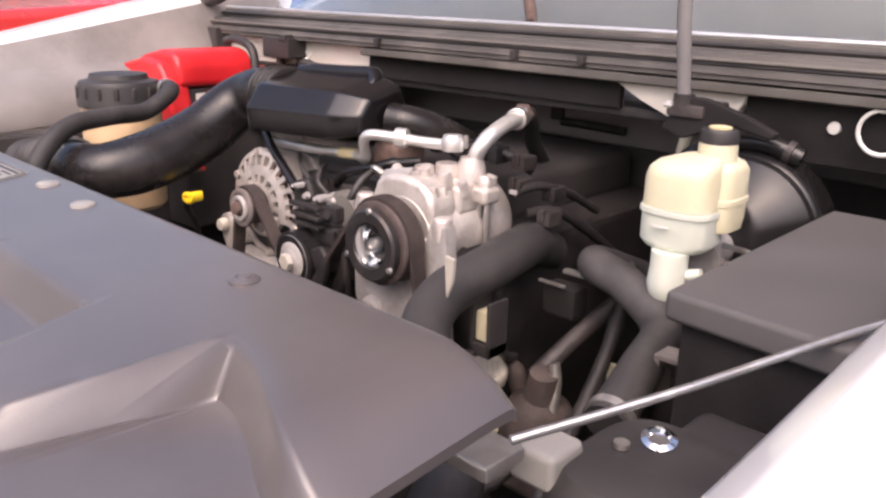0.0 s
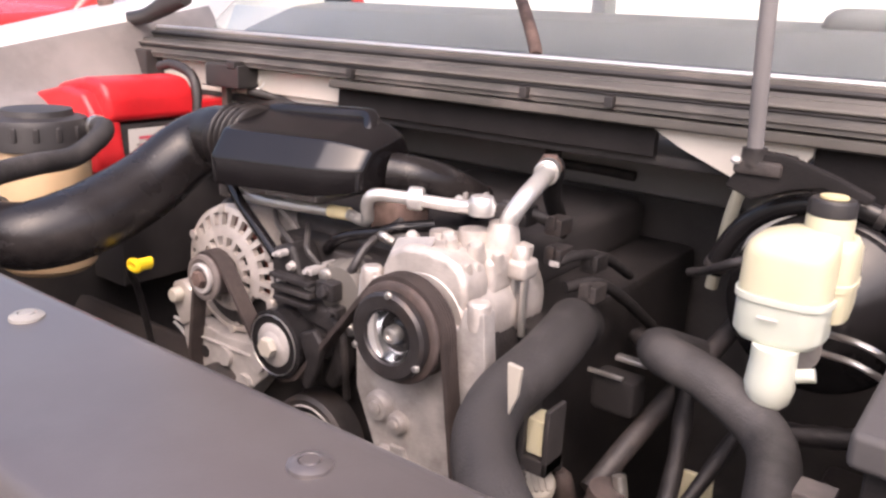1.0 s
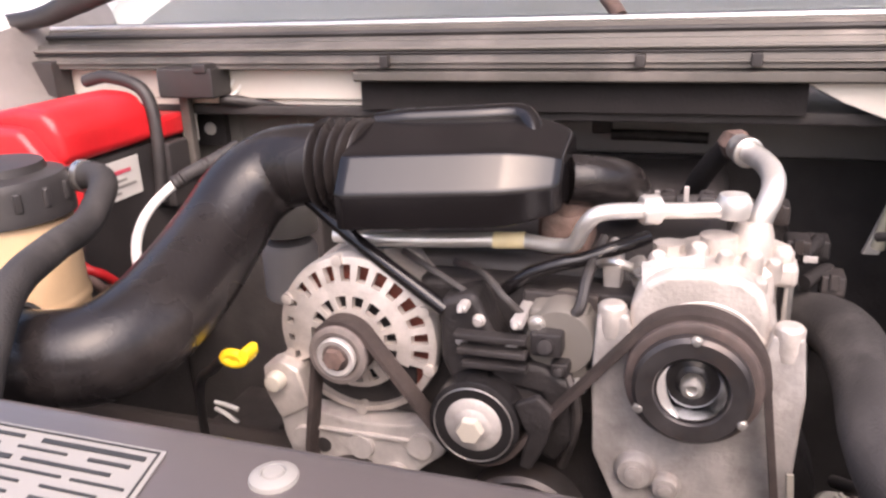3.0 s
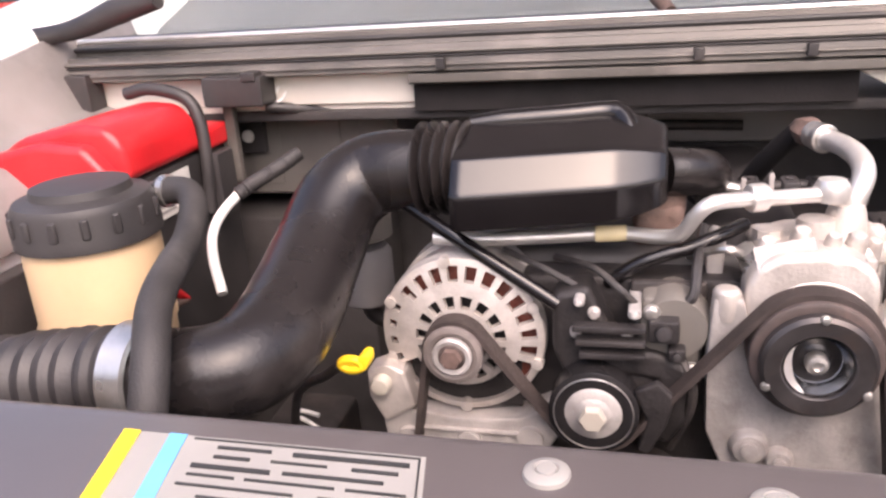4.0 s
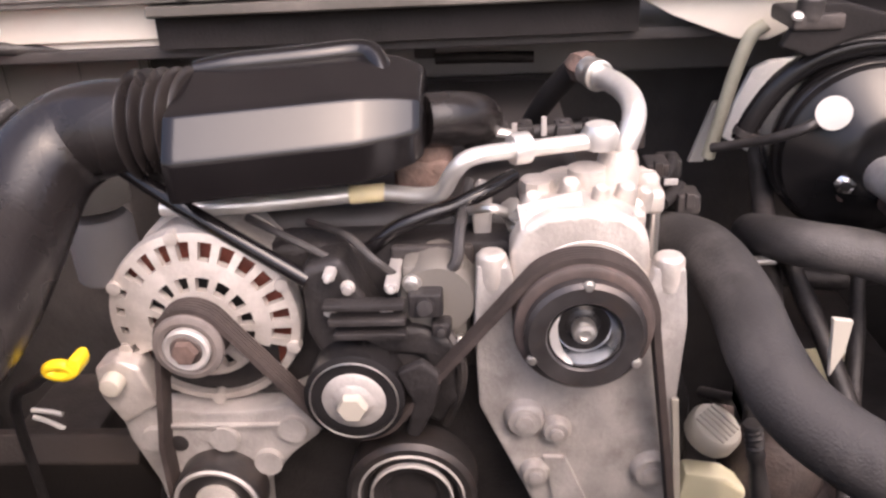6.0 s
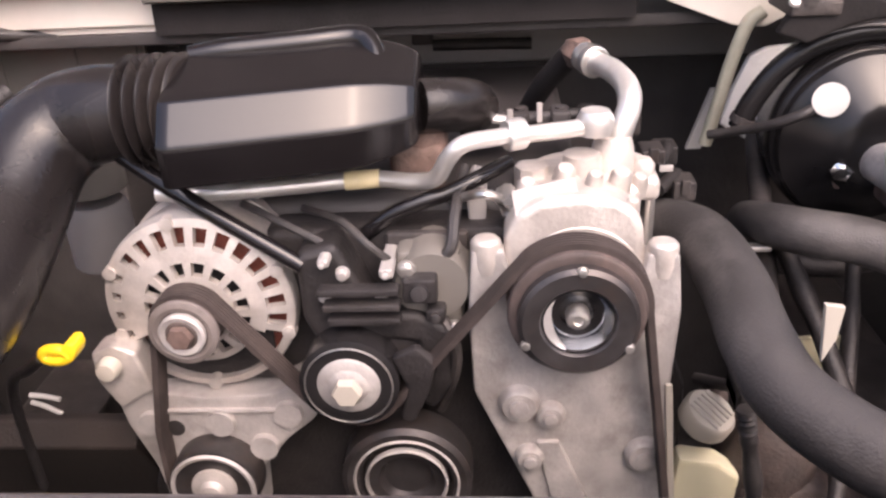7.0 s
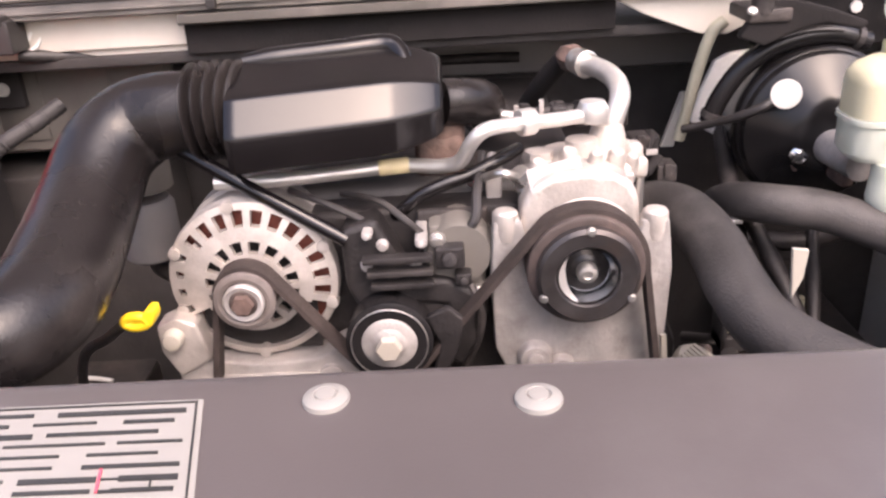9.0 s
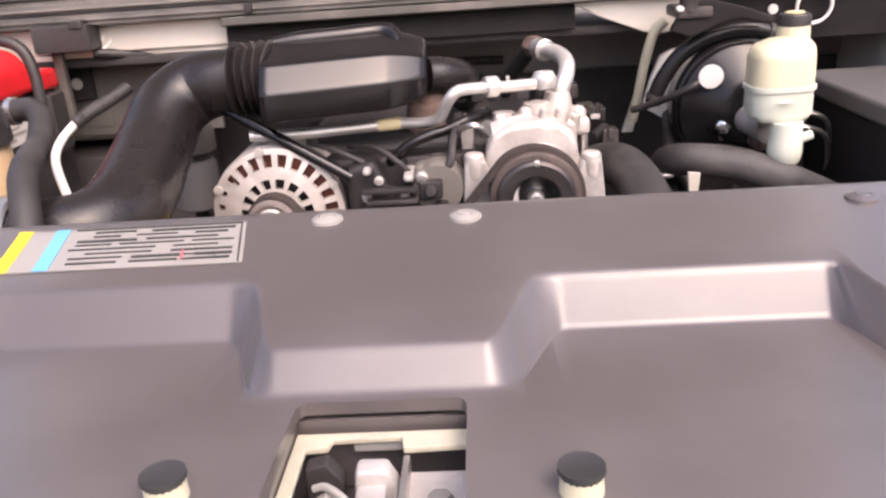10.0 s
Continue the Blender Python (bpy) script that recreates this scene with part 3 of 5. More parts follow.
for p, q in zip(edge, edge[1:]):
    for k in range(4):
        crescent.faces.new((p[k], p[(k + 1) % 4], q[(k + 1) % 4], q[k]))
crescent.faces.new(edge[0])
crescent.faces.new(edge[-1])
part("hub_glint", crescent, PIPE, clutch, "bright crescent painting the sky's reflection on the hub ring")
for a in (88, 205, 330):
    bolt(clutch, (0.0445 * math.cos(radians(a)), -0.008, 0.95 + 0.0445 * math.sin(radians(a))), 0.0034, 0.004, name="rivet")
part("side_lug", join(box(0.052, 0.080, 0.118, 0.150, 0.994, 1.016, 0.006, 3), lathe([(0.010, 0), (0.0105, 0.012), (0.006, 0.018), (0, 0.018)], (0.066, 0.132, 1.012), "z", 14)), ALU, compressor, "cast mounting lug")
for x in (0.060, 0.074):
    part("stud", tube([(x, 0.130, 0.93), (x, 0.130, 0.996)], 0.0042, 10), STEEL, compressor)
part("rear_lug", lathe([(0.010, 0), (0.011, 0.015), (0, 0.02)], (0.058, 0.150, 1.010), "z", 12), ALU, compressor)
part("sensor", join(lathe([(0.013, 0), (0.013, 0.014), (0.010, 0.016), (0.010, 0.030), (0, 0.032)], (-0.040, 0.085, 1.0), (-0.5, -0.3, 0.8), 8), tube([(-0.058, 0.07, 1.022), (-0.070, 0.065, 1.028), (-0.085, 0.08, 1.02), (-0.10, 0.12, 1.0)], 0.004, 8)), STEEL, compressor, "grey pressure switch")
part("rib", join(box(-0.040, 0.052, 0.072, 0.080, 0.985, 1.020, 0.003), box(0.002, 0.010, 0.06, 0.17, 1.0, 1.026, 0.003), box(0.028, 0.036, 0.06, 0.12, 0.995, 1.020, 0.003)), ALU, compressor, "cast stiffening ribs")
part("front_case", prism([(-0.056, 0.955), (-0.055, 1.000), (-0.046, 1.018), (-0.026, 1.029), (0.005, 1.032), (0.034, 1.028), (0.050, 1.016), (0.056, 1.000), (0.056, 0.955)], 0.046, 0.092, "y", 0.012, 4), ALU, compressor, "rounded cast front case")
part("data_plate", box(-0.026, 0.026, -0.012, 0.012, -0.0008, 0.0012, 0.0006, 1, Matrix.Translation((-0.022, 0.058, 1.0265)) @ Matrix.Rotation(radians(-12), 4, "Y") @ Matrix.Rotation(radians(40), 4, "X")), ALU_DULL, compressor, "grey metal data plate")
for x, y, z, r in ((-0.036, 0.075, 1.028, 0.008), (0.018, 0.072, 1.034, 0.007), (0.040, 0.085, 1.030, 0.009), (0.046, 0.06, 1.016, 0.006), (-0.004, 0.098, 1.03, 0.009), (0.058, 0.10, 1.02, 0.007)):
    part("boss", lathe([(r * 1.15, -0.012), (r, 0.004), (r * 0.7, 0.008), (0, 0.009)], (x, y, z), (0.1, -0.35, 1), 14), ALU, compressor)
part("left_tab", prism([(-0.085, 0.985), (-0.070, 0.985), (-0.068, 1.028), (-0.080, 1.032), (-0.087, 1.02)], 0.10, 0.125, "y", 0.003), ALU_DULL, compressor)

bracket = thing("compressor_bracket", (0, 0.06, 0.68), "dull cast aluminium bracket carrying the compressor", "bracket")
plate = [(-0.082, 0.989), (-0.056, 0.989), (-0.050, 0.965), (0.053, 0.960), (0.058, 0.983), (0.083, 0.983), (0.088, 0.93), (0.084, 0.85), (0.100, 0.66), (-0.005, 0.66), (-0.033, 0.731), (-0.062, 0.80), (-0.084, 0.852), (-0.086, 0.93)]
part("plate", prism(plate, 0.040, 0.062, "y", 0.004), ALU_DULL, bracket)
for x, z, r in ((-0.045, 0.842, 0.011), (-0.018, 0.830, 0.008), (-0.036, 0.783, 0.008), (0.066, 0.785, 0.011)):
    part("boss", lathe([(r * 1.7, 0.012), (r * 1.6, 0.0), (r * 1.3, -0.004), (0, -0.004)], (x, 0.034, z), "y", 20), ALU_DULL, bracket)
    bolt(bracket, (x, 0.030, z), r * 0.75, 0.005, mat=ALU_DULL)

for x, top in ((-0.070, 0.997), (0.071, 0.991)):
    part("ear", lathe([(0.0, -0.030), (0.011, -0.030), (0.0125, -0.020), (0.0125, -0.004), (0.010, -0.001), (0.007, 0.0), (0, 0.0)], (x, 0.050, top), "z", 22), ALU, bracket, "rounded cast ear")
# Pale strip puts the light on the casting's edge into colour.
part("lit_edge", prism([(0.079, 0.86), (0.085, 0.86), (0.0985, 0.70), (0.092, 0.70)], 0.0365, 0.0405, "y", 0.001), PAINT, bracket, "pale strip painting the lit edge of the casting")
part("web", prism([(-0.030, 0.80), (-0.010, 0.80), (0.03, 0.70), (0.02, 0.66), (-0.002, 0.66)], 0.036, 0.042, "y", 0.002), ALU_DULL, bracket)

alternator = thing("alternator", (-0.326, 0.08, 0.86), "grey cast alternator with slotted face and copper windings", "alternator")
AX, AZ = -0.326, 0.935
bm = bmesh.new()
radii = [0.026, 0.0335, 0.0460, 0.052, 0.0600, 0.068, 0.0760, 0.083]
segs = 120
rings = []
for r in radii:
    y = 0.034 + 0.012 * (r / 0.083) ** 2
    rings.append([bm.verts.new((AX + r * math.cos(2 * math.pi * k / segs), y, AZ + r * math.sin(2 * math.pi * k / segs))) for k in range(segs)])
for i in range(len(radii) - 1):
    for k in range(segs):
        inner_slot = i == 1 and k % 8 < 5
        upper = k <= 46 or k >= 111
        outer_slot = (i in (4, 5) and k % 5 in (0, 1, 2)) if upper else (i == 5 and k % 5 in (1, 2))
        lower_gap = i in (3, 4, 5) and 69 <= k <= 111
        if not (inner_slot or outer_slot or lower_gap):
            bm.faces.new((rings[i][k], rings[i][(k + 1) % segs], rings[i + 1][(k + 1) % segs], rings[i + 1][k]))
ret = bmesh.ops.extrude_face_region(bm, geom=bm.faces[:])
for v in ret["geom"]:
    if isinstance(v, bmesh.types.BMVert):
        v.co.y += 0.008
part("front_housing", bm, ALU, alternator, "slotted cast front housing")
part("shell", lathe([(0.0832, 0.046), (0.0845, 0.05), (0.0845, 0.062), (0.080, 0.064), (0.080, 0.10), (0.0845, 0.102), (0.0845, 0.135), (0.07, 0.15), (0.0, 0.15)], (AX, 0, AZ), "y", 60, cap=False), ALU_DULL, alternator)
part("winding", lathe([(0.05, 0.062), (0.056, 0.056), (0.079, 0.056), (0.079, 0.075), (0.05, 0.075)], (AX, 0, AZ), "y", 60, True), COPPER, alternator, "dark red copper winding")
# Added dark sheet paints the shade in the lower gap of the housing.
part("shade_sheet", box(-0.384, -0.268, 0.0525, 0.0548, 0.854, 0.905, 0.0005), SOOT, alternator)
part("fan", lathe([(0.0, 0.06), (0.05, 0.06), (0.05, 0.066), (0, 0.066)], (AX, 0, AZ), "y", 40), DARK, alternator)
alt_pulley = part("pulley", lathe([(0.0, -0.004), (0.012, -0.004), (0.014, -0.002), (0.014, 0.004), (0.024, 0.002), (0.0285, 0.002), (0.0295, 0.004), (0.0285, 0.008), (0.0265, 0.009), (0.0265, 0.026), (0.0285, 0.028), (0.0285, 0.032), (0, 0.032)], (AX, 0, AZ), "y", 44), RIM, alternator, "dull ribbed pulley")
part("outer_ring", lathe([(0.0205, 0.0015), (0.0245, -0.0005), (0.0292, 0.0008), (0.0298, 0.004), (0.0205, 0.005)], (AX, 0, AZ), "y", 44, True), FADED, alt_pulley, "worn pulley rim")
part("washer", lathe([(0.0135, -0.003), (0.0175, -0.0045), (0.0195, -0.003), (0.0195, 0.002), (0.0135, 0.002)], (AX, 0, AZ), "y", 36, True), ALU_DULL, alt_pulley, "dull steel washer")
part("nut", hexagon(0.011, (AX, -0.010, AZ), 0.010), RUST, alt_pulley, "rust-tinged shaft nut")
for a in (100, 155, 25, 340, 200, 270):
    r = 0.080
    part("lug", lathe([(0.0065, 0.008), (0.006, -0.002), (0, -0.003)], (AX + r * math.cos(radians(a)), 0.044, AZ + r * math.sin(radians(a))), "y", 14), ALU, alternator)
part("mount_ear", prism([(-0.425, 0.90), (-0.405, 0.908), (-0.385, 0.90), (-0.375, 0.86), (-0.41, 0.84), (-0.425, 0.87)], 0.025, 0.055, "y", 0.004), ALU, alternator)
part("bolt", lathe([(0.0105, 0.0), (0.0105, -0.008), (0.0085, -0.012), (0.0, -0.0135)], (-0.408, 0.024, 0.888), "y", 20), PAINT, alternator, "pale rounded bolt head")

alt_bracket = thing("alternator_bracket", (-0.32, 0.06, 0.7), "grey cast bracket below the alternator", "bracket")
part("casting", prism([(-0.418, 0.865), (-0.38, 0.855), (-0.33, 0.848), (-0.27, 0.852), (-0.238, 0.868), (-0.222, 0.850), (-0.236, 0.822), (-0.263, 0.800), (-0.296, 0.760), (-0.30, 0.70), (-0.385, 0.70), (-0.395, 0.77), (-0.412, 0.82)], 0.030, 0.07, "y", 0.005), ALU_DULL, alt_bracket)
for x, z in ((-0.385, 0.822), (-0.258, 0.832), (-0.322, 0.822), (-0.285, 0.795)):
    part("boss", lathe([(0.014, 0.02), (0.013, 0.0), (0.0, 0.0)], (x, 0.024, z), "y", 18), ALU_DULL, alt_bracket)

# Dark disc on the face stands for a shaded hole; nothing is cut.
part("recess", lathe([(0.0, -0.0010), (0.006, -0.0012), (0.0085, -0.0002), (0.0085, 0.003), (0.0, 0.003)], (-0.366, 0.0292, 0.815), "y", 20), SOOT, alt_bracket, "dark disc painting the shade of a cast recess")
part("ledge", box(-0.372, -0.256, 0.0262, 0.032, 0.8335, 0.8375, 0.0015), ALU_DULL, alt_bracket)
idler = thing("idler_pulley", (-0.331, 0.02, 0.74), "dark idler pulley with pale cap below the alternator", "pulley")
part("rim", lathe([(0.021, 0.006), (0.036, 0.003), (0.041, 0.004), (0.042, 0.008), (0.042, 0.03), (0.021, 0.03)], (-0.331, 0, 0.766), "y", 44, True), CLUTCH, idler)
part("edge_ring", lathe([(0.0355, 0.001), (0.0385, 0.0), (0.040, 0.003), (0.0355, 0.005)], (-0.331, 0, 0.766), "y", 44, True), ALU_DULL, idler, "worn bright edge ring")
part("cap", lathe([(0.022, 0.012), (0.0205, 0.003), (0.012, 0.0), (0.01, -0.006), (0, -0.008)], (-0.331, 0, 0.766), "y", 32), ALU, idler, "zinc centre cap")

tensioner = thing("belt_tensioner", (-0.19, 0.04, 0.84), "black belt tensioner with a dull steel pulley cap", "tensioner")
TX, TZ = -0.194, 0.886
ten_pulley = part("pulley", lathe([(0.026, -0.002), (0.036, -0.003), (0.042, 0.0), (0.042, 0.028), (0.026, 0.028)], (TX, 0, TZ), "y", 44, True), ENAMEL, tensioner, "glossy black pulley")
# Thin steel ring stands in for the highlight on the glossy rim.
part("edge_ring", lathe([(0.0360, -0.003), (0.0366, -0.0038), (0.0374, -0.0034), (0.0374, -0.001), (0.0360, -0.001)], (TX, 0, TZ), "y", 48, True), STEEL, ten_pulley, "thin bright ring painting the rim highlight")
part("cap", lathe([(0.0275, 0.004), (0.0268, -0.002), (0.024, -0.004), (0.018, -0.0045), (0.0165, -0.0055), (0.013, -0.0075), (0.007, -0.0085), (0, -0.009)], (TX, 0, TZ), "y", 40), ALU_DULL, ten_pulley, "dull steel cap")
part("nut", hexagon(0.0125, (TX, -0.0165, TZ), 0.008), PAINT, ten_pulley, "pale bolt head")
part("arm", prism([(-0.235, 0.99), (-0.20, 1.0), (-0.175, 0.945), (-0.125, 0.925), (-0.115, 0.90), (-0.14, 0.87), (-0.21, 0.87), (-0.235, 0.93)], 0.032, 0.075, "y", 0.008, 3), SOOT, tensioner)
part("spring_case", lathe([(0.0, 0.03), (0.03, 0.03), (0.034, 0.035), (0.034, 0.09), (0, 0.09)], (-0.148, 0, 0.905), "y", 32), DARK, tensioner)
for x, z in ((-0.212, 0.955), (-0.195, 0.975), (-0.165, 0.955)):
    bolt(tensioner, (x, 0.03, z), 0.0045, 0.008, mat=ALU_DULL)

# ---- serpentine belt ----
def belt_strip(path, y0, y1, thick=0.005):
    """A flat band standing on edge: path in x and z."""
    bm = bmesh.new()
    pts = [Vector((x, 0, z)) for x, z in path]
    rows = []
    for i, p in enumerate(pts):
        lean = 0.04 * max(0.0, -p.x)
        d = (pts[min(i + 1, len(pts) - 1)] - pts[max(i - 1, 0)]).normalized()
        nrm = Vector((-d.z, 0, d.x)) * thick / 2
        rows.append([bm.verts.new(q) for q in ((p.x + nrm.x, y0 + lean, p.z + nrm.z), (p.x + nrm.x, y1 + lean, p.z + nrm.z), (p.x - nrm.x, y1 + lean, p.z - nrm.z), (p.x - nrm.x, y0 + lean, p.z - nrm.z))])
    for a, b in zip(rows, rows[1:]):
        for k in range(4):
            bm.faces.new((a[k], a[(k + 1) % 4], b[(k + 1) % 4], b[k]))
    bm.faces.new(rows[0])
    bm.faces.new(rows[-1])
    return bm


def arc(cx, cz, r, a0, a1, n=20):
    return [(cx + r * math.cos(radians(a0 + (a1 - a0) * k / n)), cz + r * math.sin(radians(a0 + (a1 - a0) * k / n))) for k in range(n + 1)]


belt_path = [(-0.3685, 0.763)] + [(-0.367, 0.82)] + arc(AX + 0.007, AZ - 0.003, 0.0295, 183, 42, 18) + arc(TX + 0.008, TZ - 0.004, 0.045, 222, 312, 12) + arc(0, 0.95, 0.0565, 132, -3, 24) + [(0.094, 0.66), (0.07, 0.58)] + arc(-0.16, 0.56, 0.08, -10, -160, 16) + arc(-0.324, 0.763, 0.0445, 240, 180, 8)
belt = thing("serpentine_belt", (-0.1, 0.02, 0.75), "worn brown-black ribbed serpentine belt round the pulleys", "belt")
part("band", belt_strip(belt_path, 0.010, 0.031), BELT, belt)
for k in range(5):
    part("rib", belt_strip(belt_path, 0.0115 + 0.004 * k, 0.0137 + 0.004 * k, 0.0066), BELT, belt)

water_pump = thing("water_pump_pulley", (-0.154, 0.04, 0.74), "black stepped water pump pulley with bright worn rings", "pulley")
pump_rim = part("rim", lathe([(0.0, 0.034), (0.022, 0.034), (0.026, 0.026), (0.036, 0.024), (0.040, 0.030), (0.044, 0.022), (0.055, 0.021), (0.060, 0.025), (0.060, 0.055), (0, 0.055)], (-0.154, 0, 0.763), "y", 48), CLUTCH, water_pump)
for r in (0.0365, 0.0475):
    part("ring", lathe([(r - 0.0012, 0.0215), (r, 0.0195), (r + 0.0016, 0.0205), (r + 0.0016, 0.025), (r - 0.0012, 0.025)], (-0.154, 0, 0.763), "y", 48, True), ALU_DULL, pump_rim, "bright worn ring")

for ob in (alternator, alt_bracket, idler):
    move(ob, 0.007, 0.014, -0.003)
move(tensioner, 0.008, 0.012, -0.004)
move(water_pump, 0.006, 0.008, -0.004)

engine = thing("engine_block", (-0.1, 0.35, 0.5), "grimy dark engine block and timing cover", "engine")
part("timing_cover", prism([(-0.42, 0.45), (0.11, 0.45), (0.11, 0.82), (0.06, 0.95), (-0.06, 0.99), (-0.26, 0.99), (-0.36, 0.86), (-0.42, 0.70)], 0.085, 0.14, "y", 0.01), SOOT, engine)
part("block", box(-0.38, 0.10, 0.14, 0.60, 0.45, 0.94, 0.015), SOOT, engine)
part("cam_cover", box(-0.30, 0.02, 0.12, 0.58, 0.93, 1.005, 0.02, 3), BLACK, engine)

# ---- air intake ----
resonator = thing("air_resonator", (-0.25, 0.11, 1.0), "glossy black plastic air resonator box over the engine", "air box")
sec = [(0.058, 1.052), (0.056, 1.086), (0.059, 1.090), (0.078, 1.1165), (0.088, 1.120), (0.140, 1.1335), (0.155, 1.1372), (0.166, 1.131), (0.185, 1.09), (0.185, 1.050)]
bm = bmesh.new()
rows_ = []
for x, sh in ((-0.336, 0.93), (-0.326, 1.0), (-0.30, 1.0), (-0.22, 1.0), (-0.182, 0.995), (-0.172, 0.97), (-0.150, 0.88), (-0.132, 0.76), (-0.126, 0.66)):
    cy, cz = 0.118, 1.085
    tilt = (x + 0.177) * 0.20
    rows_.append([bm.verts.new((-0.336 + 0.93 * (x + 0.336), cy + (y - cy) * sh + tilt, cz + (z - cz) * (sh if x > -0.2 else 1) + tilt * 0.05)) for y, z in sec])
for a, b in zip(rows_, rows_[1:]):
    for k in range(len(sec)):
        bm.faces.new((a[k], a[(k + 1) % len(sec)], b[(k + 1) % len(sec)], b[k]))
bm.faces.new(rows_[0])
bm.faces.new(rows_[-1])
bmesh.ops.recalc_face_normals(bm, faces=bm.faces)
bmesh.ops.bevel(bm, geom=[e for e in bm.edges if len(e.link_faces) == 2 and e.calc_face_angle(0) > 0.25], offset=0.005, segments=2, profile=0.5, affect="EDGES", clamp_overlap=True)
part("case", bm, GLOSS, resonator, smooth=30)
part("rim_bead", tube([(-0.332, 0.126, 1.1315), (-0.30, 0.133, 1.133), (-0.24, 0.145, 1.1345), (-0.205, 0.154, 1.1355), (-0.189, 0.153, 1.135), (-0.180, 0.144, 1.128), (-0.176, 0.132, 1.118), (-0.172, 0.118, 1.104)], [0.0085, 0.0115, 0.0115, 0.0115, 0.011, 0.010, 0.009, 0.007], 16), GLOSS, resonator)
part("outlet", tube([(-0.145, 0.14, 1.078), (-0.118, 0.155, 1.074), (-0.100, 0.19, 1.062), (-0.098, 0.26, 1.03)], 0.024, 20), DUCT, resonator)

move(resonator, 0.018, 0.004, 0.0)

duct = thing("intake_duct", (-0.45, 0.0, 0.9), "black plastic intake duct with ribbed bellows and elbow", "duct")
part("bellows", tube([(-0.328, 0.104, 1.092), (-0.352, 0.106, 1.092), (-0.379, 0.108, 1.091)], 0.042, 36, 24, wave=0.0055, pitch=0.0112), DUCT, duct, "ribbed rubber bellows")
part("elbow", tube([(-0.377, 0.108, 1.091), (-0.405, 0.110, 1.090), (-0.438, 0.110, 1.082), (-0.463, 0.086, 1.062), (-0.470, 0.035, 1.028), (-0.468, -0.030, 1.003), (-0.468, -0.085, 0.990), (-0.482, -0.125, 0.984), (-0.515, -0.142, 0.983), (-0.56, -0.145, 0.983)], [0.038, 0.041, 0.043, 0.044, 0.045, 0.046, 0.045, 0.042, 0.040, 0.039], 32, 8), DUCT, duct)
part("clamp", lathe([(0.041, 0.0), (0.045, 0.002), (0.045, 0.024), (0.041, 0.026)], (-0.549, -0.145, 0.983), (-1, 0, 0), 36, True), STEEL, duct, "silver hose clamp")
part("filter_hose", tube([(-0.55, -0.145, 0.983), (-0.63, -0.147, 0.976), (-0.74, -0.14, 0.955)], 0.041, 28, 16, wave=0.003, pitch=0.018), RUBBER, duct, "grey rubber sleeve")

move(duct, 0.016, 0.004, 0.0)

# ---- air-conditioning lines ----
line = thing("liquid_line", (-0.15, 0.09, 1.02), "bare aluminium air-conditioning pipe with two bends", "pipe")
part("pipe", tube([(-0.350, 0.092, 1.025), (-0.313, 0.093, 1.023), (-0.23, 0.103, 1.024), (-0.17, 0.110, 1.026), (-0.13, 0.098, 1.027), (-0.110, 0.085, 1.035), (-0.098, 0.071, 1.057), (-0.085, 0.069, 1.069), (-0.060, 0.082, 1.069), (-0.02, 0.104, 1.065), (0.022, 0.116, 1.065)], 0.0072, 16, 6), PIPE, line)
part("band", tube([(-0.190, 0.1078, 1.0253), (-0.160, 0.1095, 1.0265)], 0.0082, 16, 4), FADED_YELLOW, line, "faded yellow band")
part("end_block", lathe([(0.014, 0), (0.016, 0.012), (0.012, 0.02), (0, 0.022)], (0.022, 0.118, 1.058), "z", 20), PIPE, line)
part("joint", join(lathe([(0.012, -0.008), (0.013, -0.006), (0.013, 0.006), (0.012, 0.008)], (-0.045, 0.0905, 1.0685), (0.9, 0.42, -0.02), 20)), PIPE, line)
suction = thing("suction_line", (0.04, 0.135, 1.03), "thick bare aluminium suction pipe rising from the compressor", "pipe")
part("pipe", tube([(0.038, 0.138, 1.024), (0.046, 0.136, 1.052), (0.054, 0.146, 1.073), (0.054, 0.168, 1.084), (0.046, 0.200, 1.089), (0.034, 0.232, 1.089)], 0.0105, 18, 8), PIPE, suction)
part("collar", lathe([(0.012, 0), (0.015, 0.002), (0.015, 0.011), (0.013, 0.014), (0.014, 0.018), (0.014, 0.025), (0.011, 0.028)], (0.035, 0.228, 1.089), (-0.35, 0.9, 0.05), 24), STEEL, suction, "pale crimp collar")
part("nut", lathe([(0.0, 0.0), (0.0125, 0.0), (0.0155, 0.002), (0.0155, 0.014), (0.0125, 0.016), (0.0115, 0.022), (0, 0.022)], (0.026, 0.254, 1.090), (-0.55, 0.8, 0.16), 6), RUST, suction, "rust-brown union nut")
part("sleeve", tube([(0.018, 0.268, 1.092), (0.016, 0.285, 1.085), (-0.01, 0.33, 1.04), (-0.03, 0.40, 0.98)], [0.011, 0.012, 0.012, 0.012], 18, 8), LIP, suction, "black rubber hose")

# ---- dipstick and rods ----
rod = tagged(part("support_rod", tube([(-0.382, 0.103, 1.058), (-0.370, 0.095, 1.054), (-0.312, 0.068, 1.027), (-0.221, 0.048, 0.975)], 0.0072, 12, 6), GLOSS), "thin glossy black metal strut across the alternator", "rod")
dip = thing("dipstick", (-0.42, -0.03, 0.88), "yellow oil dipstick pull ring on a thin tube", "dipstick")
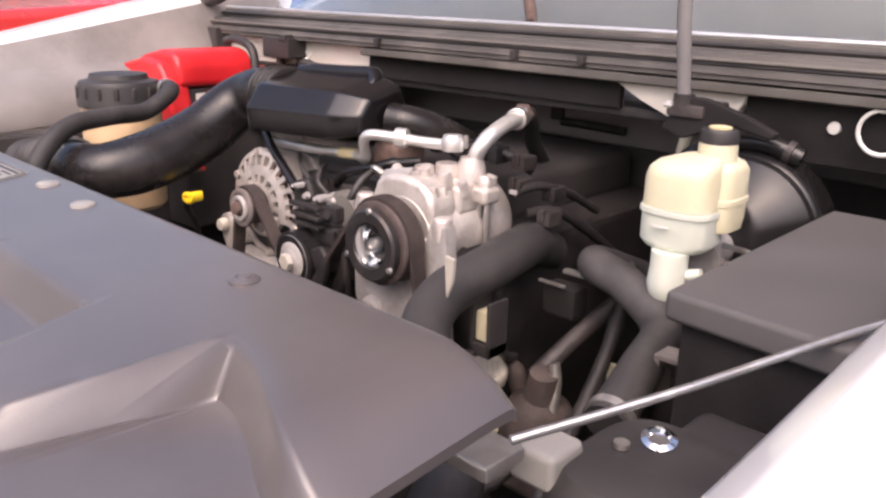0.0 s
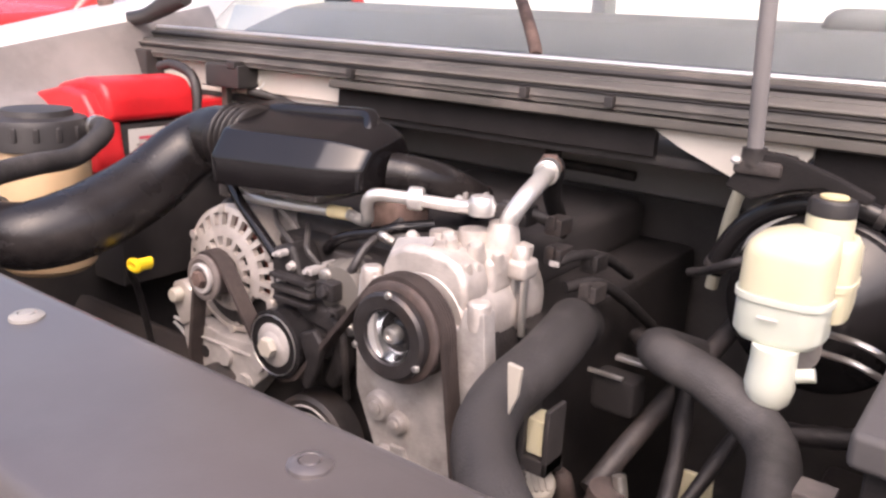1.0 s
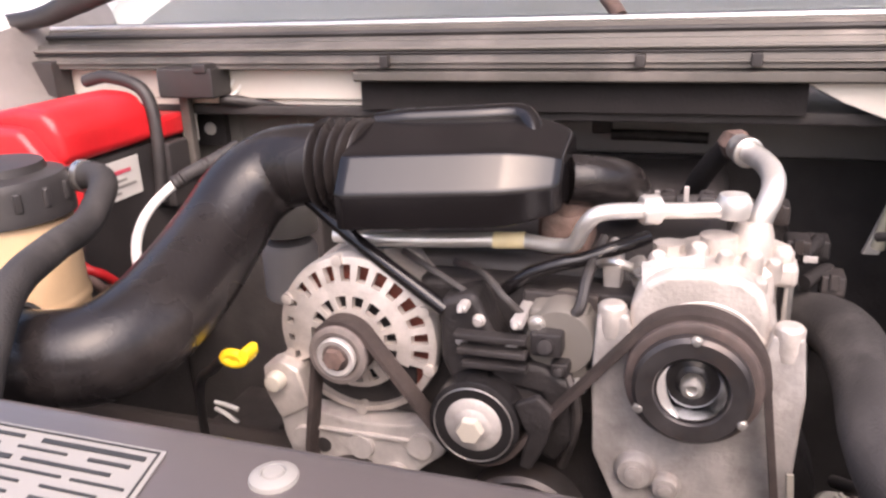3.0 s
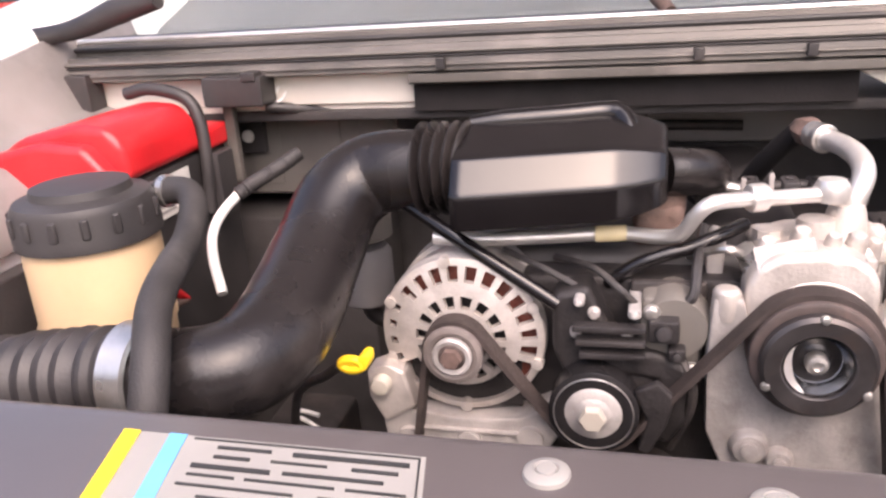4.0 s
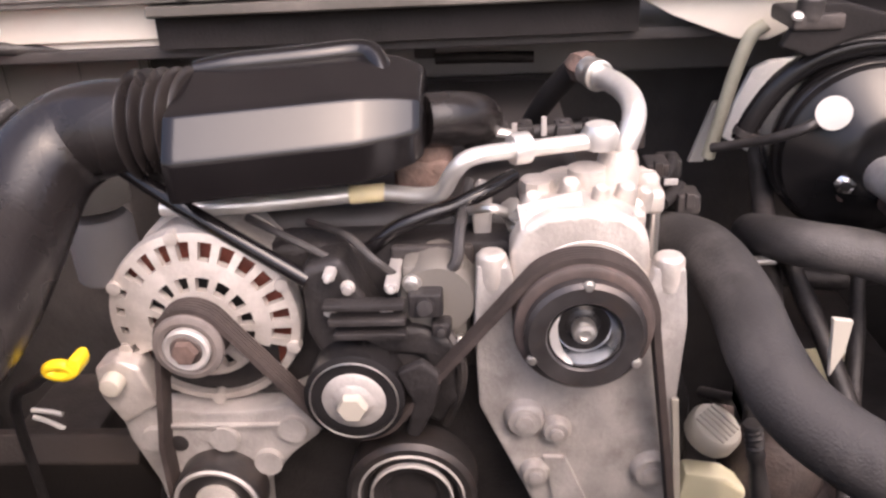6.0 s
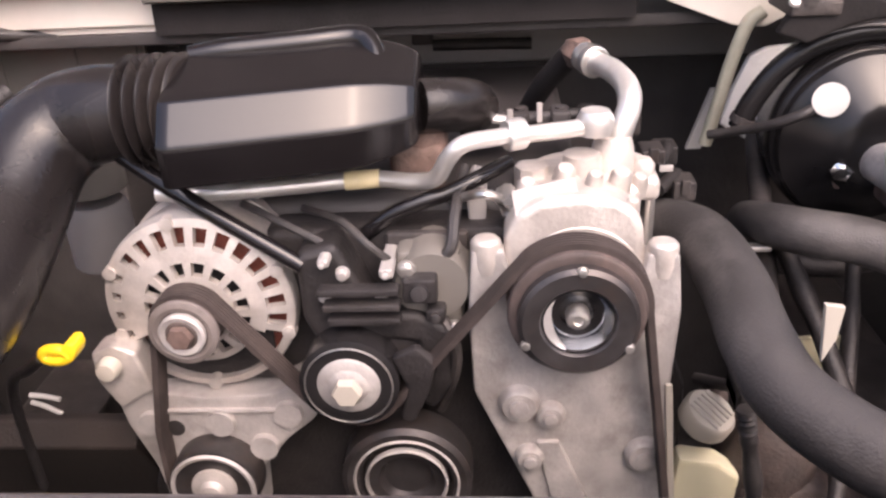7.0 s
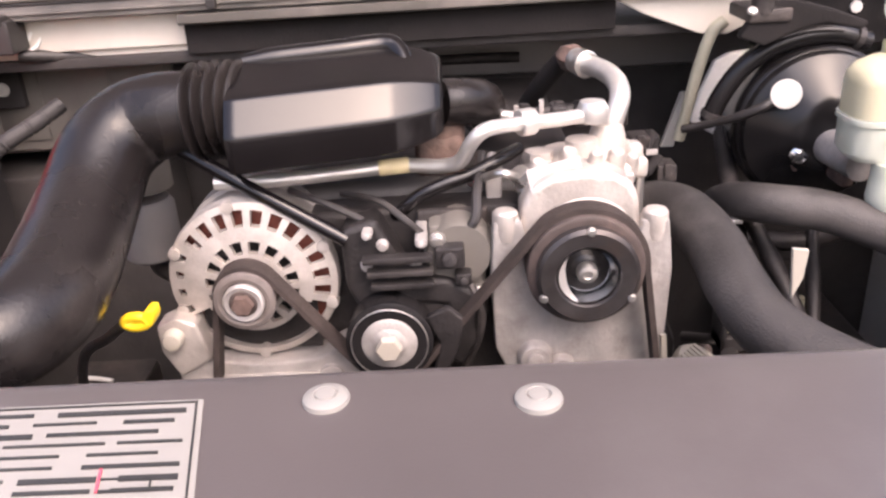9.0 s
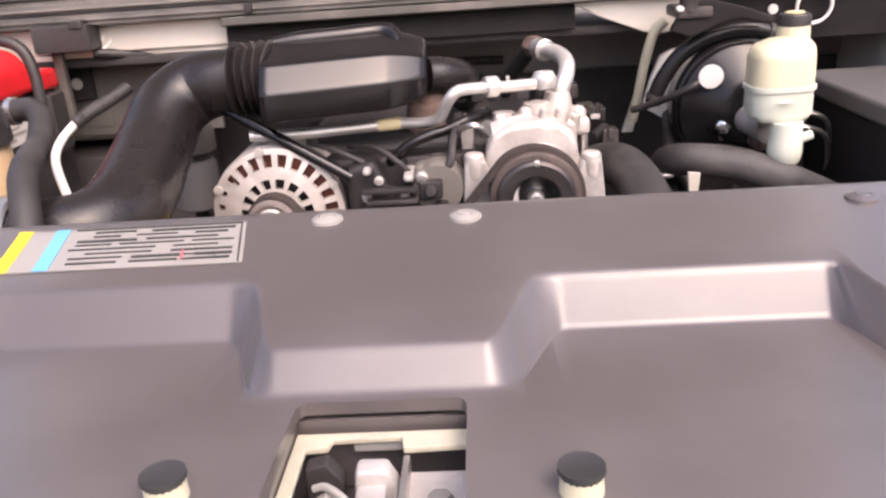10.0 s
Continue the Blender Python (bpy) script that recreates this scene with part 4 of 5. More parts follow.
part("handle", join(tube([(-0.424 + 0.0105 * math.cos(2 * math.pi * k / 16), -0.036, 0.9435 + 0.0052 * math.sin(2 * math.pi * k / 16)) for k in range(17)], 0.0046, 10, 2), prism([(-0.417, 0.940), (-0.409, 0.939), (-0.405, 0.947), (-0.406, 0.955), (-0.412, 0.956), (-0.418, 0.950)], -0.040, -0.020, "y", 0.0025), box(-0.427, -0.416, -0.038, -0.034, 0.941, 0.946, 0.001)), YELLOW, dip)
part("tube", tube([(-0.437, -0.034, 0.94), (-0.46, -0.02, 0.92), (-0.52, 0.03, 0.86), (-0.56, 0.08, 0.70)], 0.005, 10, 6), DARK, dip)

move(dip, 0.016, 0.015, -0.007)

# ---- brake booster, reservoir ----
booster = thing("brake_booster", (0.33, 0.36, 0.9), "glossy black round brake booster with a white spot sticker", "brake booster")
part("shell", lathe([(0.03, 0.24), (0.05, 0.25), (0.075, 0.272), (0.090, 0.280), (0.092, 0.282), (0.094, 0.290), (0.097, 0.292), (0.099, 0.298), (0.099, 0.310), (0.096, 0.316), (0.092, 0.36), (0.08, 0.39), (0.0, 0.41)], (0.335, 0, 0.985), "y", 64), ENAMEL, booster)
part("sticker", lathe([(0.0175, 0.0), (0.0172, 0.002), (0, 0.0025)], (0.282, 0.262, 1.036), (-0.45, -0.85, 0.35), 28), PAPER, booster, "white round sticker")
reservoir = thing("brake_fluid_reservoir", (0.355, 0.18, 0.95), "translucent white brake fluid reservoir with black cap", "reservoir")
def rounded(cx, cy, hx, hy, levels, power=3.2, seg=40):
    """A bottle with rounded-square section: levels of height, width factor and shift towards the neck."""
    bm = bmesh.new()
    rings = []
    for z, f, dx, dy in levels:
        ring = []
        for k in range(seg):
            a = 2 * math.pi * k / seg
            c, d = math.cos(a), math.sin(a)
            r = (abs(c) ** power + abs(d) ** power) ** (-1 / power)
            ring.append(bm.verts.new((cx + dx + hx * f * r * c, cy + dy + hy * f * r * d, z)))
        rings.append(ring)
    for a, b in zip(rings, rings[1:]):
        for k in range(seg):
            bm.faces.new((a[k], a[(k + 1) % seg], b[(k + 1) % seg], b[k]))
    bm.faces.new(rings[0])
    bm.faces.new(rings[-1])
    return bm
part("bottle", rounded(0.347, 0.176, 0.0395, 0.036, [(0.987, 0.55, 0, 0), (0.986, 0.84, 0, 0), (0.994, 1.0, 0, 0), (1.024, 1.0, 0, 0), (1.025, 1.06, 0, 0), (1.031, 1.06, 0, 0), (1.0315, 0.9, 0, 0)]), FLUID, reservoir, "fluid-filled greenish white lower half")
part("shell_top", rounded(0.347, 0.176, 0.0395, 0.036, [(1.0312, 0.9, 0, 0), (1.0318, 1.0, 0, 0), (1.064, 0.99, 0, 0), (1.073, 0.95, 0.001, 0.001), (1.080, 0.85, 0.004, 0.003), (1.086, 0.58, 0.011, 0.010), (1.089, 0.2, 0.016, 0.014)]), CREAM, reservoir, "slightly yellowed upper half")
part("side_chamber", rounded(0.376, 0.205, 0.021, 0.030, [(1.004, 0.6, 0, 0), (1.007, 0.92, 0, 0), (1.02, 1.0, 0, 0), (1.036, 1.0, 0, 0), (1.037, 1.07, 0, 0), (1.043, 1.07, 0, 0), (1.044, 1.0, 0, 0), (1.072, 0.98, 0, 0), (1.080, 0.85, -0.002, 0), (1.086, 0.5, -0.006, 0)]), CREAM, reservoir)
part("neck", lathe([(0.0225, 0), (0.0205, 0.004), (0.0205, 0.018), (0.0195, 0.020)], (0.368, 0.198, 1.080), "z", 28), CREAM, reservoir)
res_cap = part("cap", lathe([(0.016, 0), (0.0205, 0.002), (0.0205, 0.013), (0.018, 0.016), (0, 0.0165)], (0.368, 0.198, 1.099), "z", 28), BLACK, reservoir, "black screw cap")
part("mark", lathe([(0.012, 0), (0.012, 0.002), (0, 0.002)], (0.368, 0.198, 1.1155), "z", 20), FADED_YELLOW, res_cap, "yellow warning mark")
part("outlet", join(lathe([(0.0, -0.024), (0.011, -0.022), (0.019, -0.013), (0.022, 0.0), (0.021, 0.012), (0.020, 0.022), (0.020, 0.038)], (0.351, 0.150, 0.948), "z", 28), tube([(0.356, 0.152, 0.956), (0.372, 0.154, 0.962), (0.386, 0.156, 0.966)], 0.0065, 14)), FLUID, reservoir, "rounded white outlet")
part("sight_line", box(0.334, 0.352, 0.1352, 0.1372, 1.012, 1.0145, 0.0005), PAPER, reservoir)
master = thing("master_cylinder", (0.33, 0.22, 0.94), "worn cast brake master cylinder below the reservoir", "cylinder")
part("body", tube([(0.330, 0.285, 0.972), (0.335, 0.24, 0.970), (0.345, 0.18, 0.968)], 0.021, 24), ALU_DULL, master)
part("flange", join(prism([(0.288, 0.955), (0.300, 0.935), (0.36, 0.945), (0.372, 0.975), (0.345, 0.998), (0.305, 0.985)], 0.252, 0.264, "y", 0.004), box(0.335, 0.352, 0.205, 0.25, 0.93, 0.975, 0.006)), RUST, master, "rust-brown mounting flange")
part("nut", lathe([(0, 0), (0.011, 0), (0.011, 0.014), (0.006, 0.016), (0.006, 0.022), (0, 0.022)], (0.304, 0.258, 0.958), (-0.3, -0.9, 0.1), 6), CHROME, master)
for k, (x, z) in enumerate(((0.40, 0.985), (0.398, 0.965))):
    part("brake_line", tube([(0.36, 0.20, z), (x, 0.19, z), (0.43, 0.20, z - 0.02), (0.45, 0.24, z - 0.08), (0.46, 0.3, 0.84)], 0.0035, 8, 6), STEEL, master, "thin steel brake line")

move(booster, -0.006, 0.019, -0.006)
move(reservoir, -0.019, -0.018, 0.007)
move(master, -0.008, 0.019, 0.0)

# ---- hoses ----
def hose_thing(name, points, r, at, text, clamps, mat):
    ob = thing(name, at, text, "hose")
    part("hose", tube(points, r, 24, 8), mat, ob)
    for c, d in clamps:
        part("clamp", lathe([(r, 0.0), (r + 0.0025, 0.0005), (r + 0.0025, 0.0095), (r, 0.010)], c, d, 32, True), STEEL, ob, "steel band clamp")
    return ob
hose_thing("radiator_hose", [(0.084, 0.255, 0.908), (0.105, 0.190, 0.936), (0.125, 0.138, 0.946), (0.135, 0.068, 0.940), (0.136, -0.004, 0.928), (0.151, -0.055, 0.912), (0.197, -0.105, 0.899), (0.262, -0.150, 0.886), (0.325, -0.20, 0.873), (0.355, -0.25, 0.862), (0.380, -0.31, 0.850), (0.395, -0.38, 0.835)], 0.028, (0.17, 0.0, 0.93), "thick black rubber radiator hose curving to the front", [((0.391, -0.36, 0.841), (0.2, -0.95, -0.26))], HOSE)
hose_thing("heater_hose", [(0.215, 0.30, 0.89), (0.202, 0.21, 0.928), (0.225, 0.160, 0.942), (0.280, 0.140, 0.937), (0.345, 0.105, 0.915), (0.372, 0.02, 0.905), (0.385, -0.06, 0.88)], 0.022, (0.28, 0.14, 0.94), "thick black rubber hose beside the radiator hose", [((0.383, -0.045, 0.884), (0.15, -0.95, -0.3))], HOSE)

# ---- battery ----
battery = thing("battery", (-0.78, 0.25, 0.80), "car battery with red terminal cover and white label", "battery")
part("case", box(-0.88, -0.700, 0.11, 0.36, 0.80, 1.083, 0.006), BLACK, battery)
part("red_cover", join(prism([(-0.90, 1.06), (-0.895, 1.11), (-0.84, 1.142), (-0.76, 1.158), (-0.715, 1.153), (-0.697, 1.132), (-0.693, 1.088), (-0.72, 1.084), (-0.80, 1.06)], 0.10, 0.272, "y", 0.012, 4), prism([(-0.93, 1.07), (-0.92, 1.115), (-0.80, 1.14), (-0.735, 1.135), (-0.698, 1.09), (-0.690, 1.03), (-0.697, 1.0), (-0.73, 1.0), (-0.75, 1.06)], 0.078, 0.126, "y", 0.010, 4), box(-0.735, -0.680, 0.268, 0.328, 1.086, 1.118, 0.008, 3)), RED, battery, "glossy red plastic terminal cover")
bat_label = part("label", box(-0.701, -0.6975, 0.137, 0.234, 1.022, 1.074, 0.0005), PAPER, battery, "white label with red print")
part("label_bar", box(-0.6973, -0.6965, 0.155, 0.215, 1.056, 1.061, 0), RED_INK, bat_label, smooth=0)
for z, y1 in ((1.047, 0.205), (1.039, 0.222), (1.031, 0.19)):
    part("label_bar", box(-0.6973, -0.6965, 0.150, y1, z - 0.0018, z + 0.0018, 0), STOCK, bat_label, smooth=0)
part("strap", tube([(-0.692, 0.262, 1.00), (-0.688, 0.266, 1.07), (-0.692, 0.272, 1.125), (-0.71, 0.275, 1.158), (-0.76, 0.275, 1.172), (-0.80, 0.275, 1.166)], 0.009, 12), BLACK, battery, "black hold-down strap")
part("vent_block", box(-0.702, -0.672, 0.268, 0.315, 0.99, 1.082, 0.005), BLACK, battery)
for k, (dx, dz) in enumerate(((0, 0), (0.012, -0.02))):
    part("red_cable", tube([(-0.712 + dx, 0.098, 1.02 + dz), (-0.695 + dx, 0.080, 0.988 + dz), (-0.672 + dx, 0.078, 0.968 + dz), (-0.660, 0.092, 0.955 + dz), (-0.662, 0.12, 0.93)], 0.006, 10), RUST if k else RED, battery, "red battery cable")
# White colour here is the highlight on the lower run of the cable.
part("cable_highlight", tube([(-0.592, 0.168, 1.055), (-0.603, 0.140, 1.038), (-0.601, 0.108, 1.022), (-0.580, 0.066, 1.006), (-0.560, 0.040, 0.975)], 0.0062, 12), WHITE_CABLE, battery, "white lower cable run painting its highlight")
part("cable_sleeve", tube([(-0.530, 0.225, 1.092), (-0.552, 0.200, 1.078), (-0.575, 0.180, 1.066), (-0.593, 0.166, 1.054)], 0.0095, 12, 10, wave=0.0008, pitch=0.006), HOSE, battery, "grey corrugated cable sleeve")
move(battery, -0.045, 0.060, -0.025)
tank = thing("coolant_tank", (-0.70, -0.02, 0.86), "yellowed coolant expansion tank with black cap", "coolant tank")
part("bottle", lathe([(0.0, 0.0), (0.058, 0.0), (0.066, 0.008), (0.068, 0.085), (0.0705, 0.088), (0.0705, 0.096), (0.068, 0.099), (0.068, 0.175), (0.062, 0.187), (0.0, 0.190)], (-0.695, 0.020, 0.862), "z", 44), TAN, tank)
lid = part("lid", lathe([(0.066, 0.0), (0.0725, 0.002), (0.0725, 0.014), (0.070, 0.018), (0.070, 0.036), (0.066, 0.044), (0.050, 0.048), (0.048, 0.056), (0.0, 0.058)], (-0.695, 0.020, 1.046), "z", 44), BLACK, tank, "wide black screw lid")
for q in range(15):
    part("grip", box(-0.004, 0.004, 0.0685, 0.0735, 0.016, 0.036, 0.0015, 1, Matrix.Translation((-0.695, 0.020, 1.046)) @ Matrix.Rotation(radians(24 * q), 4, "Z")), BLACK, lid)
part("spout", tube([(-0.690, 0.070, 1.076), (-0.655, 0.078, 1.077), (-0.625, 0.077, 1.078)], 0.010, 12), BLACK, tank)
tank_hose = thing("coolant_hose", (-0.58, -0.05, 1.06), "grey-black rubber hose from the coolant tank", "hose")
part("hose", tube([(-0.645, 0.078, 1.077), (-0.612, 0.074, 1.078), (-0.590, 0.050, 1.068), (-0.572, 0.000, 1.050), (-0.545, -0.070, 1.052), (-0.516, -0.145, 1.048), (-0.494, -0.195, 1.020), (-0.490, -0.222, 0.975), (-0.50, -0.235, 0.91)], 0.0145, 18), HOSE, tank_hose)
part("clamp", lathe([(0.0155, 0.0), (0.0175, 0.0005), (0.0175, 0.0075), (0.0155, 0.008)], (-0.640, 0.078, 1.077), (1, -0.05, 0.02), 24, True), STEEL, tank_hose, "small wire clamp")
junction = tagged(part("junction_box", box(-0.985, -0.925, 0.36, 0.400, 1.10, 1.165, 0.005), BLACK), "small dark junction box behind the battery", "box")
relay = thing("relay_box", (-0.657, 0.36, 1.09), "small black plastic relay box on the bulkhead", "relay")
part("case", join(box(-0.702, -0.612, 0.325, 0.372, 1.121, 1.162, 0.004), box(-0.640, -0.618, 0.322, 0.35, 1.155, 1.168, 0.003)), BLACK, relay)
part("bracket", join(box(-0.688, -0.672, 0.348, 0.362, 1.01, 1.123, 0.003), box(-0.67, -0.64, 0.37, 0.432, 1.125, 1.135, 0.002)), COWL, relay)
part("socket", box(-0.722, -0.670, 0.428, 0.442, 1.032, 1.088, 0.003), BLACK, relay)
part("screw", lathe([(0.010, 0), (0.009, 0.004), (0, 0.006)], (-0.696, 0.428, 1.059), (0, -1, 0), 14), PAPER, relay)
part("ring", tube([(-0.614, 0.365, 1.118), (-0.604, 0.37, 1.124), (-0.598, 0.375, 1.136), (-0.606, 0.375, 1.142), (-0.614, 0.37, 1.132), (-0.622, 0.362, 1.112)], 0.0026, 8), WHITE_CABLE, relay)
part("cable", tube([(-0.626, 0.36, 1.115), (-0.56, 0.385, 1.106), (-0.48, 0.39, 1.104), (-0.40, 0.40, 1.09)], 0.008, 10), RUBBER, relay)
move(relay, -0.038, 0.028, -0.006)
tagged(part("bulkhead_panel", join(box(-0.985, -0.449, 0.400, 0.408, 1.108, 1.149, 0.003), box(-0.985, -0.449, 0.408, 0.466, 1.092, 1.110, 0.003), box(-0.97, -0.60, 0.53, 0.55, 0.94, 1.10, 0.003), box(-0.985, -0.72, 0.4015, 0.4075, 1.045, 1.1075, 0.003), box(-0.97, -0.60, 0.4665, 0.53, 1.086, 1.0915, 0.002)), PAINT_PALE), "pale painted bulkhead panel behind the battery", "panel", kind="structure")
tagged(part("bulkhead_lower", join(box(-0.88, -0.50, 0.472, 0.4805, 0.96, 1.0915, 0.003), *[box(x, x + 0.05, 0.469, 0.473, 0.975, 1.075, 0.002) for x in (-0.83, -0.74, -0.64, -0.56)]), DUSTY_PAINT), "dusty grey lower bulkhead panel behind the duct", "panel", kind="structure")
tagged(part("bulkhead_corner", prism([(0.094, 1.149), (0.285, 1.149), (0.283, 1.125), (0.262, 1.096), (0.235, 1.083), (0.200, 1.086), (0.130, 1.114), (0.094, 1.134)], 0.384, 0.413, "y", 0.003), PAINT_PALE), "pale painted corner of the bulkhead", "panel", kind="structure")
booster_plate = tagged(part("booster_plate", prism([(0.204, 0.964), (0.215, 1.005), (0.231, 1.045), (0.250, 1.054), (0.33, 1.06), (0.33, 0.90), (0.26, 0.93)], 0.412, 0.424, "y", 0.004), PAINT_WHITE), "pale painted plate behind the brake booster", "panel", kind="structure")
part("inner_strip", prism([(0.186, 0.905), (0.212, 0.985), (0.222, 0.985), (0.206, 0.905)], 0.49, 0.50, "y", 0.002), PAINT_PALE, booster_plate)
loop = thing("cable_loop", (0.464, 0.36, 1.10), "thin white cable loop hanging on the cowl rail", "cable")
part("loop", tube([(0.462 + 0.026 * math.sin(2 * math.pi * k / 20), 0.355 + 0.003 * math.cos(2 * math.pi * k / 20), 1.120 - 0.026 * math.cos(2 * math.pi * k / 20)) for k in range(21)], 0.0026, 8, 3), WHITE_CABLE, loop)
part("clip", box(0.455, 0.469, 0.352, 0.3655, 1.142, 1.149, 0.002), PAPER, loop)
move(loop, -0.010, 0.022, -0.010)
rivet = tagged(part("push_rivet", lathe([(0.008, 0), (0.0075, 0.004), (0, 0.006)], (0.395, 0.392, 1.107), (0, -1, 0.1), 16), PAPER), "small white push rivet on the cowl rail", "rivet")
strap = tagged(part("ground_cable", tube([(0.230, 0.380, 1.102), (0.215, 0.380, 1.088), (0.203, 0.385, 1.045), (0.195, 0.392, 0.995), (0.187, 0.40, 0.945)], 0.0078, 10, 8), OLIVE), "pale sleeved cable hanging at the bulkhead", "cable")
tagged(part("vacuum_line", tube([(0.176, 0.345, 0.975), (0.196, 0.325, 0.985), (0.220, 0.29, 1.002), (0.243, 0.272, 1.017), (0.256, 0.272, 1.024)], 0.0055, 10, 8), RUBBER), "thin black vacuum line to the brake booster", "hose")
stay = thing("hood_strut", (0.258, 0.29, 1.12), "thin dark hood strut standing on the bulkhead corner", "strut")
part("tube", tube([(0.258, 0.296, 1.13), (0.258, 0.268, 1.28), (0.257, 0.250, 1.52), (0.257, 0.247, 1.75)], 0.0085, 14), DASH, stay)
part("foot", join(box(0.240, 0.290, 0.285, 0.36, 1.112, 1.128, 0.004), lathe([(0.013, 0), (0.013, 0.018), (0, 0.02)], (0.258, 0.296, 1.122), "z", 16)), DARK, stay, "grimy dark foot")
part("screw", lathe([(0.006, 0), (0.005, 0.003), (0, 0.004)], (0.243, 0.286, 1.126), (0, -0.6, 0.8), 10), PIPE, stay)
part("arm", prism([(0.232, 1.096), (0.256, 1.138), (0.290, 1.137), (0.340, 1.122), (0.380, 1.106), (0.374, 1.097), (0.330, 1.107), (0.300, 1.101), (0.262, 1.085)], 0.290, 0.306, "y", 0.004), LIP, stay, "black bracket arm")

move(stay, -0.014)
vacuum = thing("vacuum_hose", (0.268, 0.262, 1.08), "glossy black hose arching over the brake booster", "hose")
part("hose", tube([(0.205, 0.338, 0.985), (0.217, 0.334, 1.018), (0.240, 0.330, 1.053), (0.272, 0.327, 1.076), (0.312, 0.325, 1.087), (0.350, 0.325, 1.087), (0.385, 0.33, 1.076)], 0.012, 16, 12, wave=0.0003, pitch=0.006), ENAMEL, vacuum)
for c, d in (((0.207, 0.3375, 0.990), (0.35, -0.1, 0.9)), ((0.366, 0.327, 1.083), (0.9, 0.1, -0.3))):
    part("clamp", lathe([(0.0118, 0.0), (0.0142, 0.0005), (0.0142, 0.0085), (0.0118, 0.009)], c, d, 24, True), DARK, vacuum, "dark spring clamp")

# open hood above the bay
hood = thing("open_hood", (0, 0.46, 1.33), "open hood with grey painted underside", "hood")
part("skin", prism([(0.475, 1.302), (0.49, 1.302), (0.145, 2.06), (0.125, 2.06)], -0.95, 0.58, "x", 0.006), PAINT_WHITE, hood)
part("liner", prism([(0.452, 1.312), (0.468, 1.312), (0.135, 2.02), (0.118, 2.02)], -0.86, 0.50, "x", 0.004), APRON, hood, "grey painted inner panel")

# ---- right side ----
fuse = thing("fuse_box", (0.55, 0.1, 0.9), "flat dark grey plastic fuse box lid over a black case", "fuse box")
part("lid", prism([(0.441, -0.055), (0.61, -0.070), (0.625, 0.34), (0.44, 0.34)], 0.985, 1.012, "z", 0.006, 3), LID, fuse)
part("case", prism([(0.452, -0.042), (0.60, -0.057), (0.615, 0.33), (0.455, 0.33)], 0.80, 0.985, "z", 0.004), LIP, fuse, "black plastic case")
prop = tagged(part("stay_rod", tube([(0.48, -0.285, 0.981), (0.54, -0.175, 1.000), (0.605, -0.045, 1.024), (0.668, 0.058, 1.043)], 0.0033, 10), STEEL), "thin grey steel stay rod at the headlight", "rod")

move(fuse, -0.017, 0.004, 0.008)
move(prop, -0.030, 0.0, 0.004)

# ---- clutter round the engine ----
part("outlet_arm", prism([(-0.178, 0.935), (-0.130, 0.935), (-0.098, 0.918), (-0.094, 0.87), (-0.118, 0.835), (-0.135, 0.845), (-0.120, 0.88), (-0.130, 0.905), (-0.178, 0.912)], 0.036, 0.060, "y", 0.007, 3), SOOT, tensioner, "sooty bracket arm")
for k, z in enumerate((0.962, 0.948, 0.935)):
    part("fin", box(-0.206 + 0.003 * k, -0.140, 0.022, 0.036, z - 0.003, z + 0.003, 0.0015), SOOT if k != 1 else DARK, tensioner, "worn cast fin")
tagged(part("bypass_hose", tube([(-0.212, 0.120, 0.942), (-0.190, 0.150, 0.955), (-0.150, 0.165, 0.972), (-0.105, 0.180, 0.978), (-0.06, 0.20, 0.97)], 0.017, 18), GLOSS), "glossy black bypass hose behind the tensioner", "hose")
thermostat = thing("thermostat_housing", (-0.12, 0.07, 0.88), "stained cast thermostat housing beside the tensioner", "housing")
part("body", join(lathe([(0.03, 0.0), (0.034, 0.01), (0.034, 0.05), (0.02, 0.06)], (-0.115, 0.045, 0.955), "y", 28), box(-0.145, -0.09, 0.05, 0.085, 0.90, 0.985, 0.008)), DUSTY_PAINT, thermostat)
part("flange", box(-0.155, -0.085, 0.075, 0.085, 0.87, 0.99, 0.004), DARK, thermostat)
bolt(thermostat, (-0.135, 0.045, 0.972), 0.006, 0.008)
bolt(thermostat, (-0.098, 0.045, 0.915), 0.006, 0.008)

intake = thing("intake_runner", (-0.1, 0.2, 1.0), "stained brown cast intake stub behind the resonator", "intake")
part("stub", join(box(-0.155, -0.105, 0.135, 0.20, 1.0, 1.045, 0.01, 3), lathe([(0.022, 0), (0.022, 0.02), (0.016, 0.024)], (-0.125, 0.16, 1.035), "z", 20)), RUST, intake)
rail = thing("fuel_rail", (-0.02, 0.2, 1.04), "black fuel rail with connectors and copper clips", "rail")
part("tube", tube([(-0.12, 0.205, 1.062), (-0.05, 0.205, 1.045), (0.03, 0.21, 1.045), (0.06, 0.24, 1.02)], 0.007, 12), SOOT, rail)
part("wire_clip", tube([(-0.112, 0.19, 1.062), (-0.08, 0.19, 1.054), (-0.045, 0.192, 1.047)], 0.0045, 8), PIPE, rail, "pale thin pipe")
for x, m_ in ((-0.085, SOOT), (-0.062, BLACK), (-0.038, SOOT), (0.0, BLACK), (0.025, SOOT)):
    part("connector", join(box(x - 0.009, x + 0.009, 0.192, 0.222, 1.030, 1.054, 0.004), lathe([(0.005, 0), (0.005, 0.012), (0, 0.014)], (x, 0.205, 1.044), "z", 12)), m_, rail)
for x, y, z in ((-0.066, 0.186, 1.068), (-0.047, 0.187, 1.058), (-0.020, 0.19, 1.062)):
    part("clip", box(x - 0.0025, x + 0.0025, y - 0.003, y + 0.003, z - 0.016, z + 0.002, 0.001), ALU_DULL, rail, "dull metal clip")

